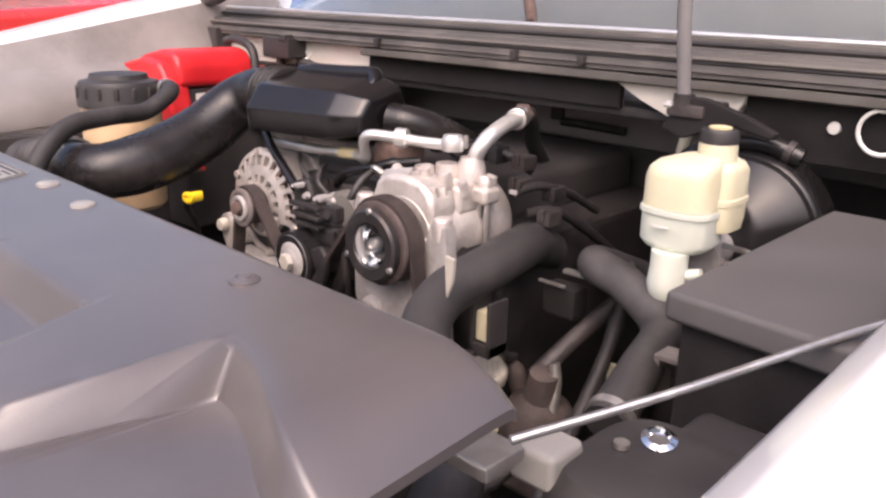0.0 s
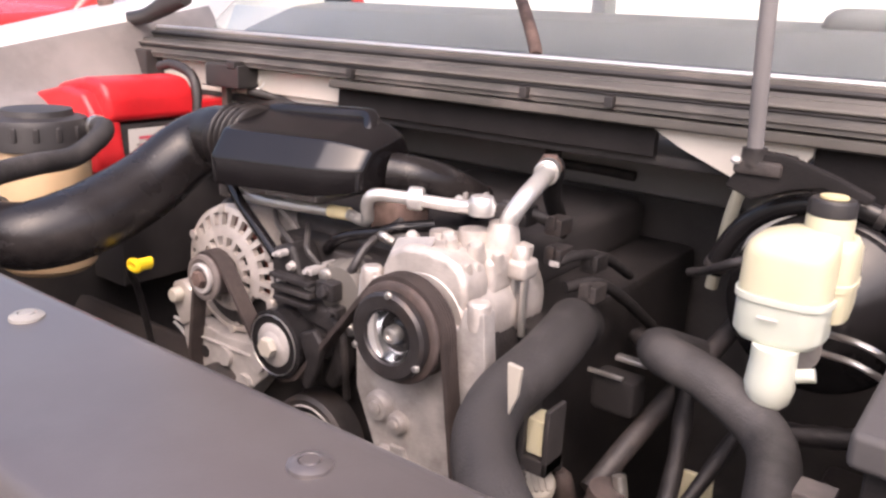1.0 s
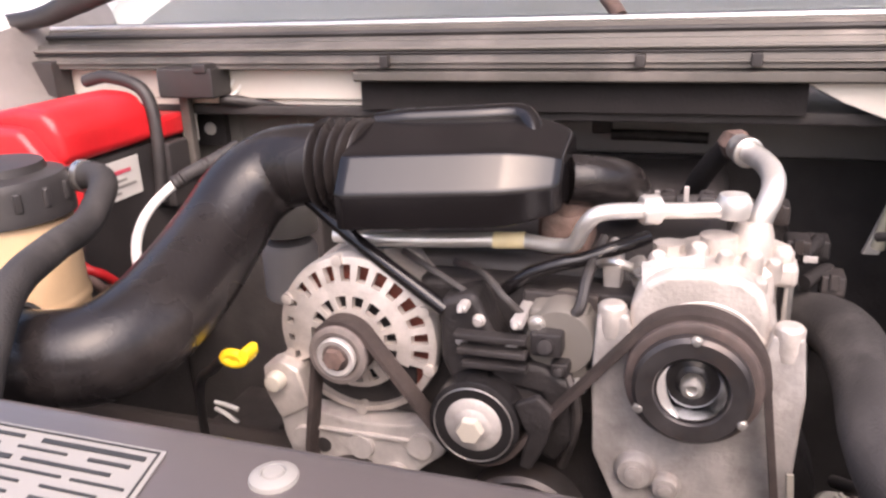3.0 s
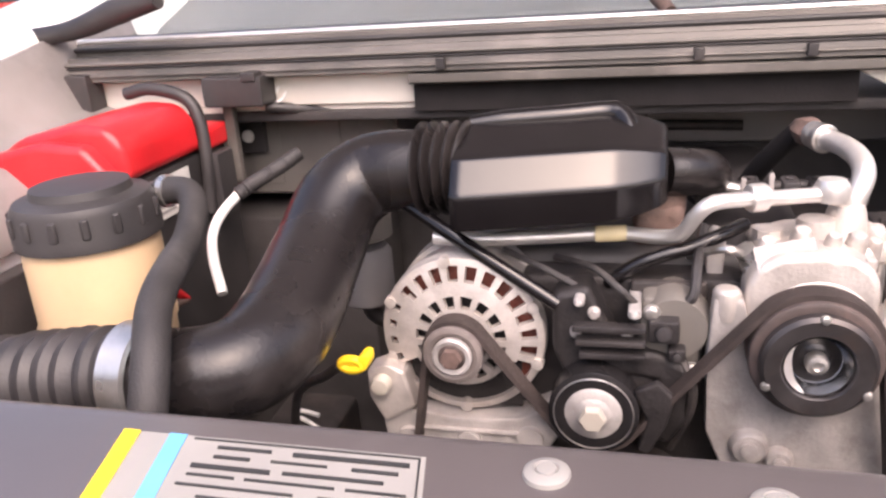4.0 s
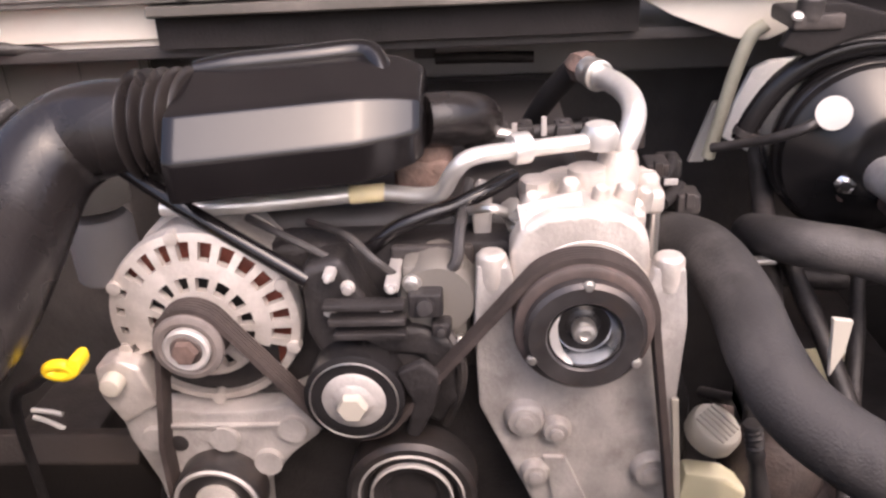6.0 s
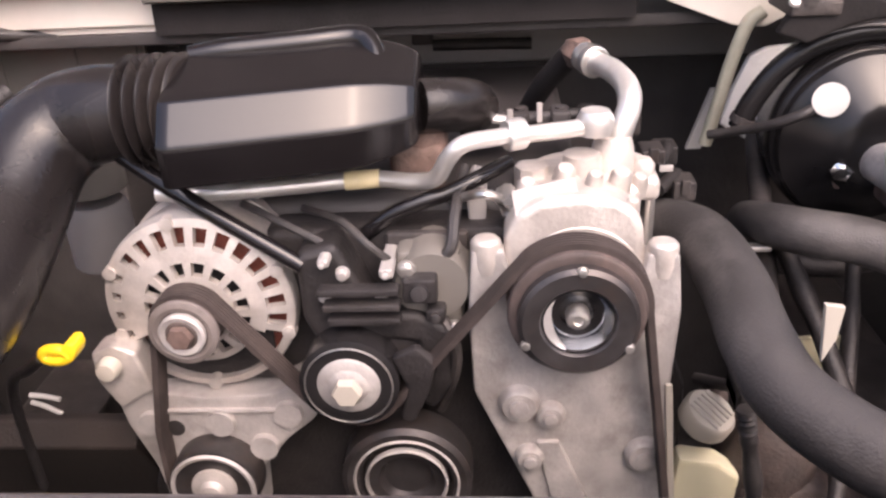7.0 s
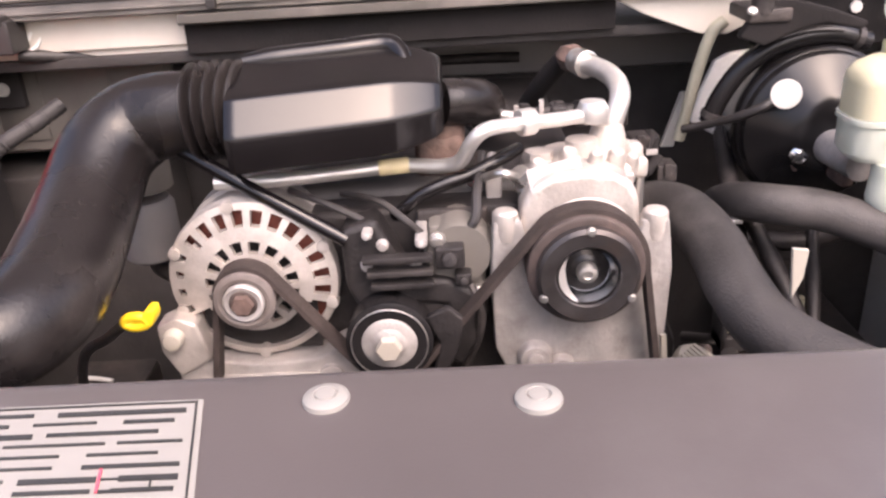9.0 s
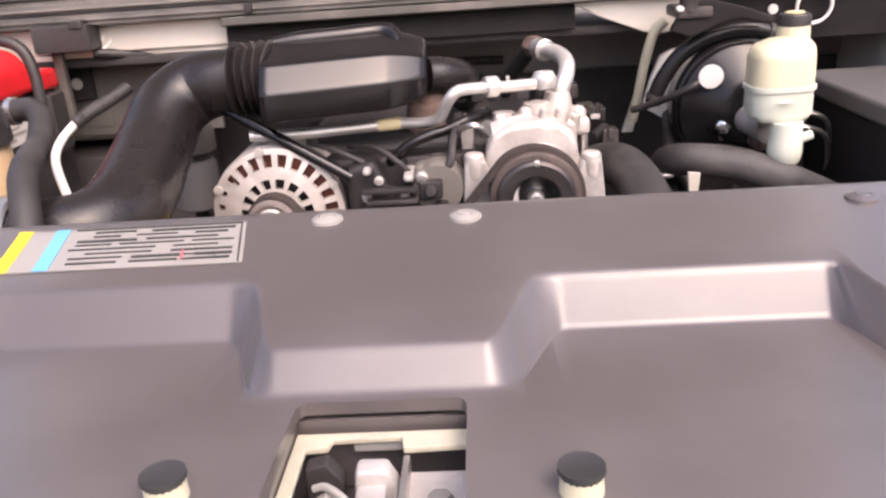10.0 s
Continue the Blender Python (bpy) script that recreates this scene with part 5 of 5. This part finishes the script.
harness = thing("engine_harness", (0.10, 0.25, 0.96), "dark taped wiring harness with plugs beside the compressor", "harness")
for pts, r in (([(0.085, 0.17, 1.005), (0.100, 0.20, 1.012), (0.106, 0.26, 0.995), (0.104, 0.34, 0.955)], 0.006), ([(0.092, 0.19, 0.975), (0.114, 0.22, 0.978), (0.124, 0.28, 0.945), (0.130, 0.36, 0.89)], 0.007)):
    part("cable", tube(pts, r, 10, 10, wave=0.0006, pitch=0.007), LIP, harness)
for x, y, z, m_ in ((0.082, 0.185, 1.012, CLUTCH), (0.104, 0.232, 0.998, SOOT), (0.118, 0.205, 0.972, DARK), (0.064, 0.215, 1.036, CLUTCH)):
    part("plug", join(box(x - 0.011, x + 0.011, y - 0.015, y + 0.015, z - 0.010, z + 0.010, 0.003), box(x - 0.004, x + 0.004, y - 0.019, y - 0.012, z - 0.002, z + 0.013, 0.001)), m_, harness)
part("tag", box(0.086, 0.098, 0.158, 0.160, 1.006, 1.012, 0.0005), ALU_DULL, harness, "pale metal tag")

heater = thing("heater_pipes", (-0.08, 0.59, 1.0), "dark heater pipes on the firewall", "pipe")
part("pipe", tube([(-0.145, 0.595, 1.030), (-0.08, 0.59, 1.031), (-0.01, 0.59, 1.029)], 0.008, 10), DARK, heater)
part("pipe", tube([(-0.114, 0.57, 0.962), (-0.07, 0.57, 0.962), (-0.03, 0.57, 0.955)], 0.012, 10), DARK, heater)
part("bracket", join(box(-0.175, -0.145, 0.595, 0.61, 1.03, 1.08, 0.004), lathe([(0.012, 0), (0.012, 0.01), (0, 0.012)], (-0.155, 0.595, 1.066), (0, -1, 0), 16)), DARK, heater)

canister = thing("vacuum_canister", (-0.48, 0.2, 0.88), "dull grey capped canister behind the duct", "canister")
part("body", lathe([(0.030, 0), (0.033, 0.004), (0.033, 0.062), (0.028, 0.07)], (-0.476, 0.205, 0.885), "z", 28), DASH, canister)
part("cap", lathe([(0.028, 0), (0.034, 0.003), (0.034, 0.03), (0.028, 0.045), (0.012, 0.052), (0, 0.053)], (-0.474, 0.205, 0.965), "z", 28), DUSTY_PAINT, canister, "paler domed cap")
part("stem", tube([(-0.476, 0.205, 0.887), (-0.47, 0.21, 0.86), (-0.42, 0.23, 0.83), (-0.36, 0.25, 0.82)], 0.010, 10), DARK, canister)
move(canister, 0.006, 0.0, 0.018)
tag = tagged(part("white_tag", join(tube([(-0.556, 0.136, 0.782), (-0.540, 0.136, 0.780), (-0.524, 0.136, 0.776)], 0.0028, 8), tube([(-0.556, 0.135, 0.774), (-0.542, 0.135, 0.768), (-0.526, 0.135, 0.758)], 0.0028, 8)), PAPER), "small white paper tag deep in the bay", "tag")

# small lines and plugs in the dark middle
tagged(part("coolant_pipe", tube([(-0.186, 0.11, 0.972), (-0.172, 0.085, 0.986), (-0.150, 0.082, 1.004), (-0.126, 0.085, 1.013), (-0.102, 0.09, 1.019), (-0.075, 0.10, 1.028), (-0.05, 0.13, 1.03)], 0.0068, 14), GLOSS), "thin glossy black coolant pipe behind the tensioner", "pipe")
plugs = thing("sensor_plugs", (-0.15, 0.08, 0.95), "small wired sensor plugs between tensioner and compressor", "plug")
for x, z, w in ((-0.124, 0.958, 0.014), (-0.150, 0.975, 0.006), (-0.200, 0.985, 0.005), (-0.112, 0.935, 0.008)):
    part("plug", join(box(x - w, x + w, 0.03, 0.085, z - w * 0.8, z + w * 0.8, 0.003), lathe([(w * 0.6, 0), (w * 0.5, 0.006), (0, 0.007)], (x, 0.031, z), (0, -1, 0.2), 12)), SOOT if w > 0.007 else ALU_DULL, plugs)
for k, pts in enumerate(([(-0.124, 0.06, 0.968), (-0.10, 0.05, 0.985), (-0.095, 0.07, 1.01), (-0.088, 0.12, 1.03)], [(-0.150, 0.05, 0.978), (-0.165, 0.045, 0.995), (-0.19, 0.07, 1.005), (-0.23, 0.11, 1.0)], [(-0.112, 0.05, 0.930), (-0.098, 0.035, 0.905), (-0.10, 0.04, 0.87), (-0.115, 0.06, 0.82)], [(-0.205, 0.06, 0.99), (-0.24, 0.07, 1.005), (-0.28, 0.10, 1.01)])):
    part("wire", tube(pts, 0.0035 if k % 2 else 0.005, 8), RUBBER if k != 2 else DARK, plugs)
part("lever", prism([(-0.150, 0.905), (-0.128, 0.915), (-0.112, 0.900), (-0.120, 0.868), (-0.135, 0.838), (-0.146, 0.842), (-0.138, 0.875)], 0.014, 0.026, "y", 0.004), SOOT, plugs, "sooty lever")

# right-hand depths
tab = tagged(part("bracket_tab", prism([(0.174, 0.988), (0.188, 0.986), (0.186, 0.960), (0.178, 0.940)], -0.037, -0.032, "y", 0.001), PAINT), "pale pressed bracket tab beside the hose", "bracket")
tab.location = (-0.011, -0.007, -0.003)
shelf = thing("steel_strips", (0.18, 0.18, 0.88), "bright narrow steel strips behind the hose", "bracket")
part("strip", box(0.168, 0.206, 0.186, 0.198, 0.903, 0.909, 0.002), STEEL, shelf)
part("strip", box(0.150, 0.190, 0.160, 0.165, 0.894, 0.898, 0.001), STEEL, shelf)
part("base", box(0.152, 0.204, 0.165, 0.20, 0.85, 0.893, 0.008), LIP, shelf)
move(shelf, -0.004, -0.010, 0.010)
gear = thing("steering_gear", (0.18, 0.12, 0.66), "rusty cast steering gear low in the bay", "steering gear")
part("casting", join(lathe([(0.02, 0), (0.045, 0.01), (0.050, 0.06), (0.04, 0.11), (0.022, 0.125), (0.018, 0.16), (0, 0.162)], (0.185, 0.105, 0.66), (0.15, -0.1, 1), 24), box(0.16, 0.28, 0.05, 0.13, 0.66, 0.73, 0.015, 3), lathe([(0.012, 0), (0.014, 0.01), (0.012, 0.05), (0.006, 0.06), (0, 0.06)], (0.150, 0.128, 0.745), (-0.1, -0.3, 1), 16)), STAIN, gear)
part("pipe", tube([(0.215, 0.10, 0.83), (0.222, 0.095, 0.80), (0.225, 0.08, 0.74), (0.23, 0.06, 0.68)], 0.007, 10), STEEL, gear, "pale pipe")
part("shaft", tube([(0.185, 0.10, 0.80), (0.21, 0.20, 0.86), (0.25, 0.42, 0.95)], 0.012, 12), DARK, gear)
plug = thing("cream_connector", (0.155, 0.04, 0.86), "cream plastic connector in a black frame beside the compressor", "connector")
part("body", box(0.143, 0.163, 0.034, 0.060, 0.858, 0.896, 0.003), CREAM, plug)
part("frame", join(box(0.137, 0.143, 0.03, 0.064, 0.84, 0.91, 0.002), box(0.163, 0.169, 0.03, 0.064, 0.84, 0.91, 0.002), box(0.137, 0.169, 0.03, 0.064, 0.84, 0.856, 0.002)), BLACK, plug, "black frame")
part("lead", tube([(0.153, 0.06, 0.845), (0.150, 0.09, 0.82), (0.13, 0.13, 0.80)], 0.006, 10), RUBBER, plug)
tagged(part("steel_bracket", join(box(0.386, 0.414, 0.016, 0.044, 0.922, 0.927, 0.001), box(0.386, 0.392, 0.016, 0.044, 0.88, 0.925, 0.001)), FADED), "small dull metal bracket below the fuse box", "bracket")
tagged(part("wiring_conduit", tube([(0.143, 0.022, 0.846), (0.148, 0.022, 0.82), (0.160, 0.022, 0.755), (0.166, 0.026, 0.70), (0.164, 0.04, 0.64)], 0.0075, 14, 14, wave=0.0009, pitch=0.0055), RUBBER), "black corrugated wiring conduit hanging beside the compressor", "conduit")
tagged(part("cream_plate", prism([(0.236, 0.812), (0.284, 0.816), (0.286, 0.765), (0.270, 0.742), (0.246, 0.748)], 0.178, 0.186, "y", 0.003), CREAM), "cream plastic plate deep behind the hoses", "plate")
tagged(part("white_clip", join(box(0.196, 0.201, 0.118, 0.122, 0.738, 0.765, 0.0015), box(0.196, 0.222, 0.118, 0.122, 0.736, 0.742, 0.0015)), PAPER), "small white plastic clip deep beside the hose", "clip")
# Added brown sheet, a stand-in for the ground showing through the bay.
BROWN_SHEET = material("dull_brown", (0.036, 0.028, 0.024), 0.8, vary=0.3, scale=9, bump=0.4, spot=(0.055, 0.043, 0.037), spot_amount=0.7)
tagged(part("brown_sheet", prism([(0.100, 0.740), (0.118, 0.764), (0.138, 0.757), (0.20, 0.60), (0.20, 0.42), (0.185, 0.42), (0.185, 0.59)], -0.80, -0.435, "x", 0.004), BROWN_SHEET), "added brown sheet standing for brown ground low in the bay", "shield", kind="structure")
oil = thing("oil_filler", (0.135, 0.08, 0.72), "ribbed pale oil filler cap on a cream neck", "filler cap")
part("cap", join(lathe([(0.0235, 0), (0.025, 0.003), (0.025, 0.016), (0.022, 0.02), (0, 0.021)], (0.135, 0.080, 0.785), (0.30, -0.28, 0.9), 32), *[box(-0.0022, 0.0022, -0.016, 0.016, 0.018, 0.0228, 0.0006, 1, Matrix.Translation((0.135, 0.080, 0.785)) @ Vector((0.30, -0.28, 0.9)).to_track_quat("Z", "Y").to_matrix().to_4x4() @ Matrix.Translation((0.0065 * q, 0, 0))) for q in (-2, -1, 0, 1, 2)]), PAINT, oil)
part("neck", join(prism([(0.105, 0.70), (0.168, 0.69), (0.172, 0.735), (0.15, 0.752), (0.112, 0.758)], 0.06, 0.085, "y", 0.006)), CREAM, oil)
move(oil, -0.009, 0.002, 0.0)
for k, (p, r) in enumerate((([(0.22, 0.25, 0.92), (0.25, 0.16, 0.84), (0.27, 0.05, 0.76), (0.29, -0.05, 0.70)], 0.010), ([(0.30, 0.22, 0.88), (0.27, 0.12, 0.80), (0.22, 0.0, 0.72), (0.16, -0.05, 0.66)], 0.008), ([(0.12, 0.34, 0.88), (0.20, 0.30, 0.86), (0.30, 0.28, 0.84), (0.40, 0.3, 0.85)], 0.012))):
    tagged(part("wiring_loom", tube(p, r, 10, 10, wave=0.0008, pitch=0.007), SOOT), "sooty black wiring loom low in the bay", "cable", group="looms low in the bay")
frame_rail = tagged(part("frame_rail", join(box(0.33, 0.45, -0.5, 0.6, 0.50, 0.66, 0.01), box(-0.72, -0.60, -0.5, 0.6, 0.45, 0.62, 0.01)), DARK), "grimy dark chassis rail at the bottom of the bay", "chassis rail", kind="structure")

# headlamp corner
lamp = thing("headlamp", (0.52, -0.22, 0.85), "black headlamp housing back with a chromed adjuster", "headlamp")
part("housing", join(rounded(0.525, -0.185, 0.065, 0.075, [(0.80, 0.8, 0, 0), (0.86, 1.0, 0, 0), (0.925, 0.97, 0, 0), (0.945, 0.8, 0, 0), (0.95, 0.4, 0, 0)]), box(0.50, 0.60, -0.14, -0.06, 0.83, 0.935, 0.012, 3)), BLACK, lamp)
part("adjuster", lathe([(0.012, 0), (0.013, 0.004), (0.009, 0.006), (0.007, 0.003), (0, 0.003)], (0.517, -0.166, 0.951), (0.1, -0.2, 1), 18), CHROME, lamp, "chromed adjuster ring")
part("screw", lathe([(0.006, 0), (0.006, 0.004), (0, 0.005)], (0.501, -0.19, 0.951), "z", 10), STEEL, lamp)
part("connector", box(0.443, 0.482, -0.245, -0.205, 0.925, 0.955, 0.006, 3), STOCK, lamp, "grey-white connector")
part("bracket", join(box(0.40, 0.47, -0.30, -0.26, 0.955, 0.968, 0.003), lathe([(0.012, 0), (0.012, 0.008), (0, 0.01)], (0.42, -0.282, 0.966), "z", 6)), STEEL, lamp, "zinc bracket")

move(lamp, -0.026)

# ---- beyond the bay ----
wiper = thing("wiper", (-0.15, 0.47, 1.2), "thin dark wiper arm resting on the windscreen", "wiper")
part("arm", tube([(-0.120, 0.45, 1.205), (-0.135, 0.47, 1.222), (-0.20, 0.53, 1.285), (-0.30, 0.62, 1.36)], 0.0095, 10), RUST, wiper)
part("pivot", lathe([(0.014, 0), (0.013, 0.014), (0, 0.017)], (-0.115, 0.445, 1.19), "z", 18), BLACK, wiper)

red_car = thing("parked_red_car", (-4.2, 1.8, 0), "bright red car parked across the yard", "car")
CAR_RED = material("red_car_paint", (0.60, 0.03, 0.025), 0.25, vary=0.05, scale=3, bump=0.0, coat=0.6)
GLASS_DARK = material("dark_window_glass", (0.03, 0.035, 0.04), 0.08, vary=0.05, bump=0.0)
TYRE = material("tyre_rubber", (0.03, 0.03, 0.03), 0.8, vary=0.2, scale=20)
car_side = [(y, z - 0.13) for y, z in [(-0.6, 0.45), (-0.65, 0.95), (-0.45, 1.16), (0.75, 1.24), (1.75, 1.30), (2.2, 1.78), (3.6, 1.80), (4.1, 1.3), (4.4, 1.2), (4.4, 0.5), (4.3, 0.45)]]
part("body", prism(car_side, -5.2, -3.6, "x", 0.05, 3), CAR_RED, red_car)
part("window", prism([(1.95, 1.19), (2.3, 1.55), (3.5, 1.57), (3.9, 1.21)], -3.62, -3.59, "x", 0.01), GLASS_DARK, red_car)
for y in (0.35, 3.35):
    part("wheel", lathe([(0.0, 0), (0.17, 0), (0.2, 0.02), (0.31, 0.02), (0.32, 0.05), (0.32, 0.2), (0, 0.2)], (-3.80, y, 0.325), "x", 32), TYRE, red_car)
for x in (-1.16, 0.62):
    for y in (-0.28, 2.15):
        tagged(part("road_wheel", lathe([(0.0, 0.02), (0.17, 0.02), (0.19, 0.0), (0.33, 0.0), (0.36, 0.03), (0.36, 0.19), (0.33, 0.22), (0, 0.22)], (x, y, 0.36), "x", 36), TYRE), "black tyred wheel under the car", "wheel", group="wheels under the car")
far_wall = tagged(part("boundary_wall", box(-16, 12, 9.0, 9.2, 0, 2.4, 0.02), material("white_wall", (0.75, 0.74, 0.71), 0.8, vary=0.06, scale=1.2, bump=0.2, fine=60)), "white boundary wall far across the yard", "wall", kind="structure")
part("green_band", box(-16, 12, 8.975, 8.998, 1.04, 1.25, 0.004), material("pale_green_paint", (0.36, 0.62, 0.47), 0.6, vary=0.08, scale=1.5), far_wall, "pale green painted band")

hinge = thing("hinge_assembly", (-1.05, 0.40, 1.2), "dark hood hinge arm standing on the white fender", "hinge")
part("post", tube([(-1.10, 0.40, 1.20), (-1.12, 0.40, 1.27), (-1.15, 0.40, 1.38)], 0.016, 12), RUST, hinge)
part("arm", tube([(-1.10, 0.40, 1.215), (-0.95, 0.375, 1.225), (-0.85, 0.36, 1.25), (-0.78, 0.35, 1.262)], [0.012, 0.014, 0.018, 0.012], 12), BLACK, hinge)
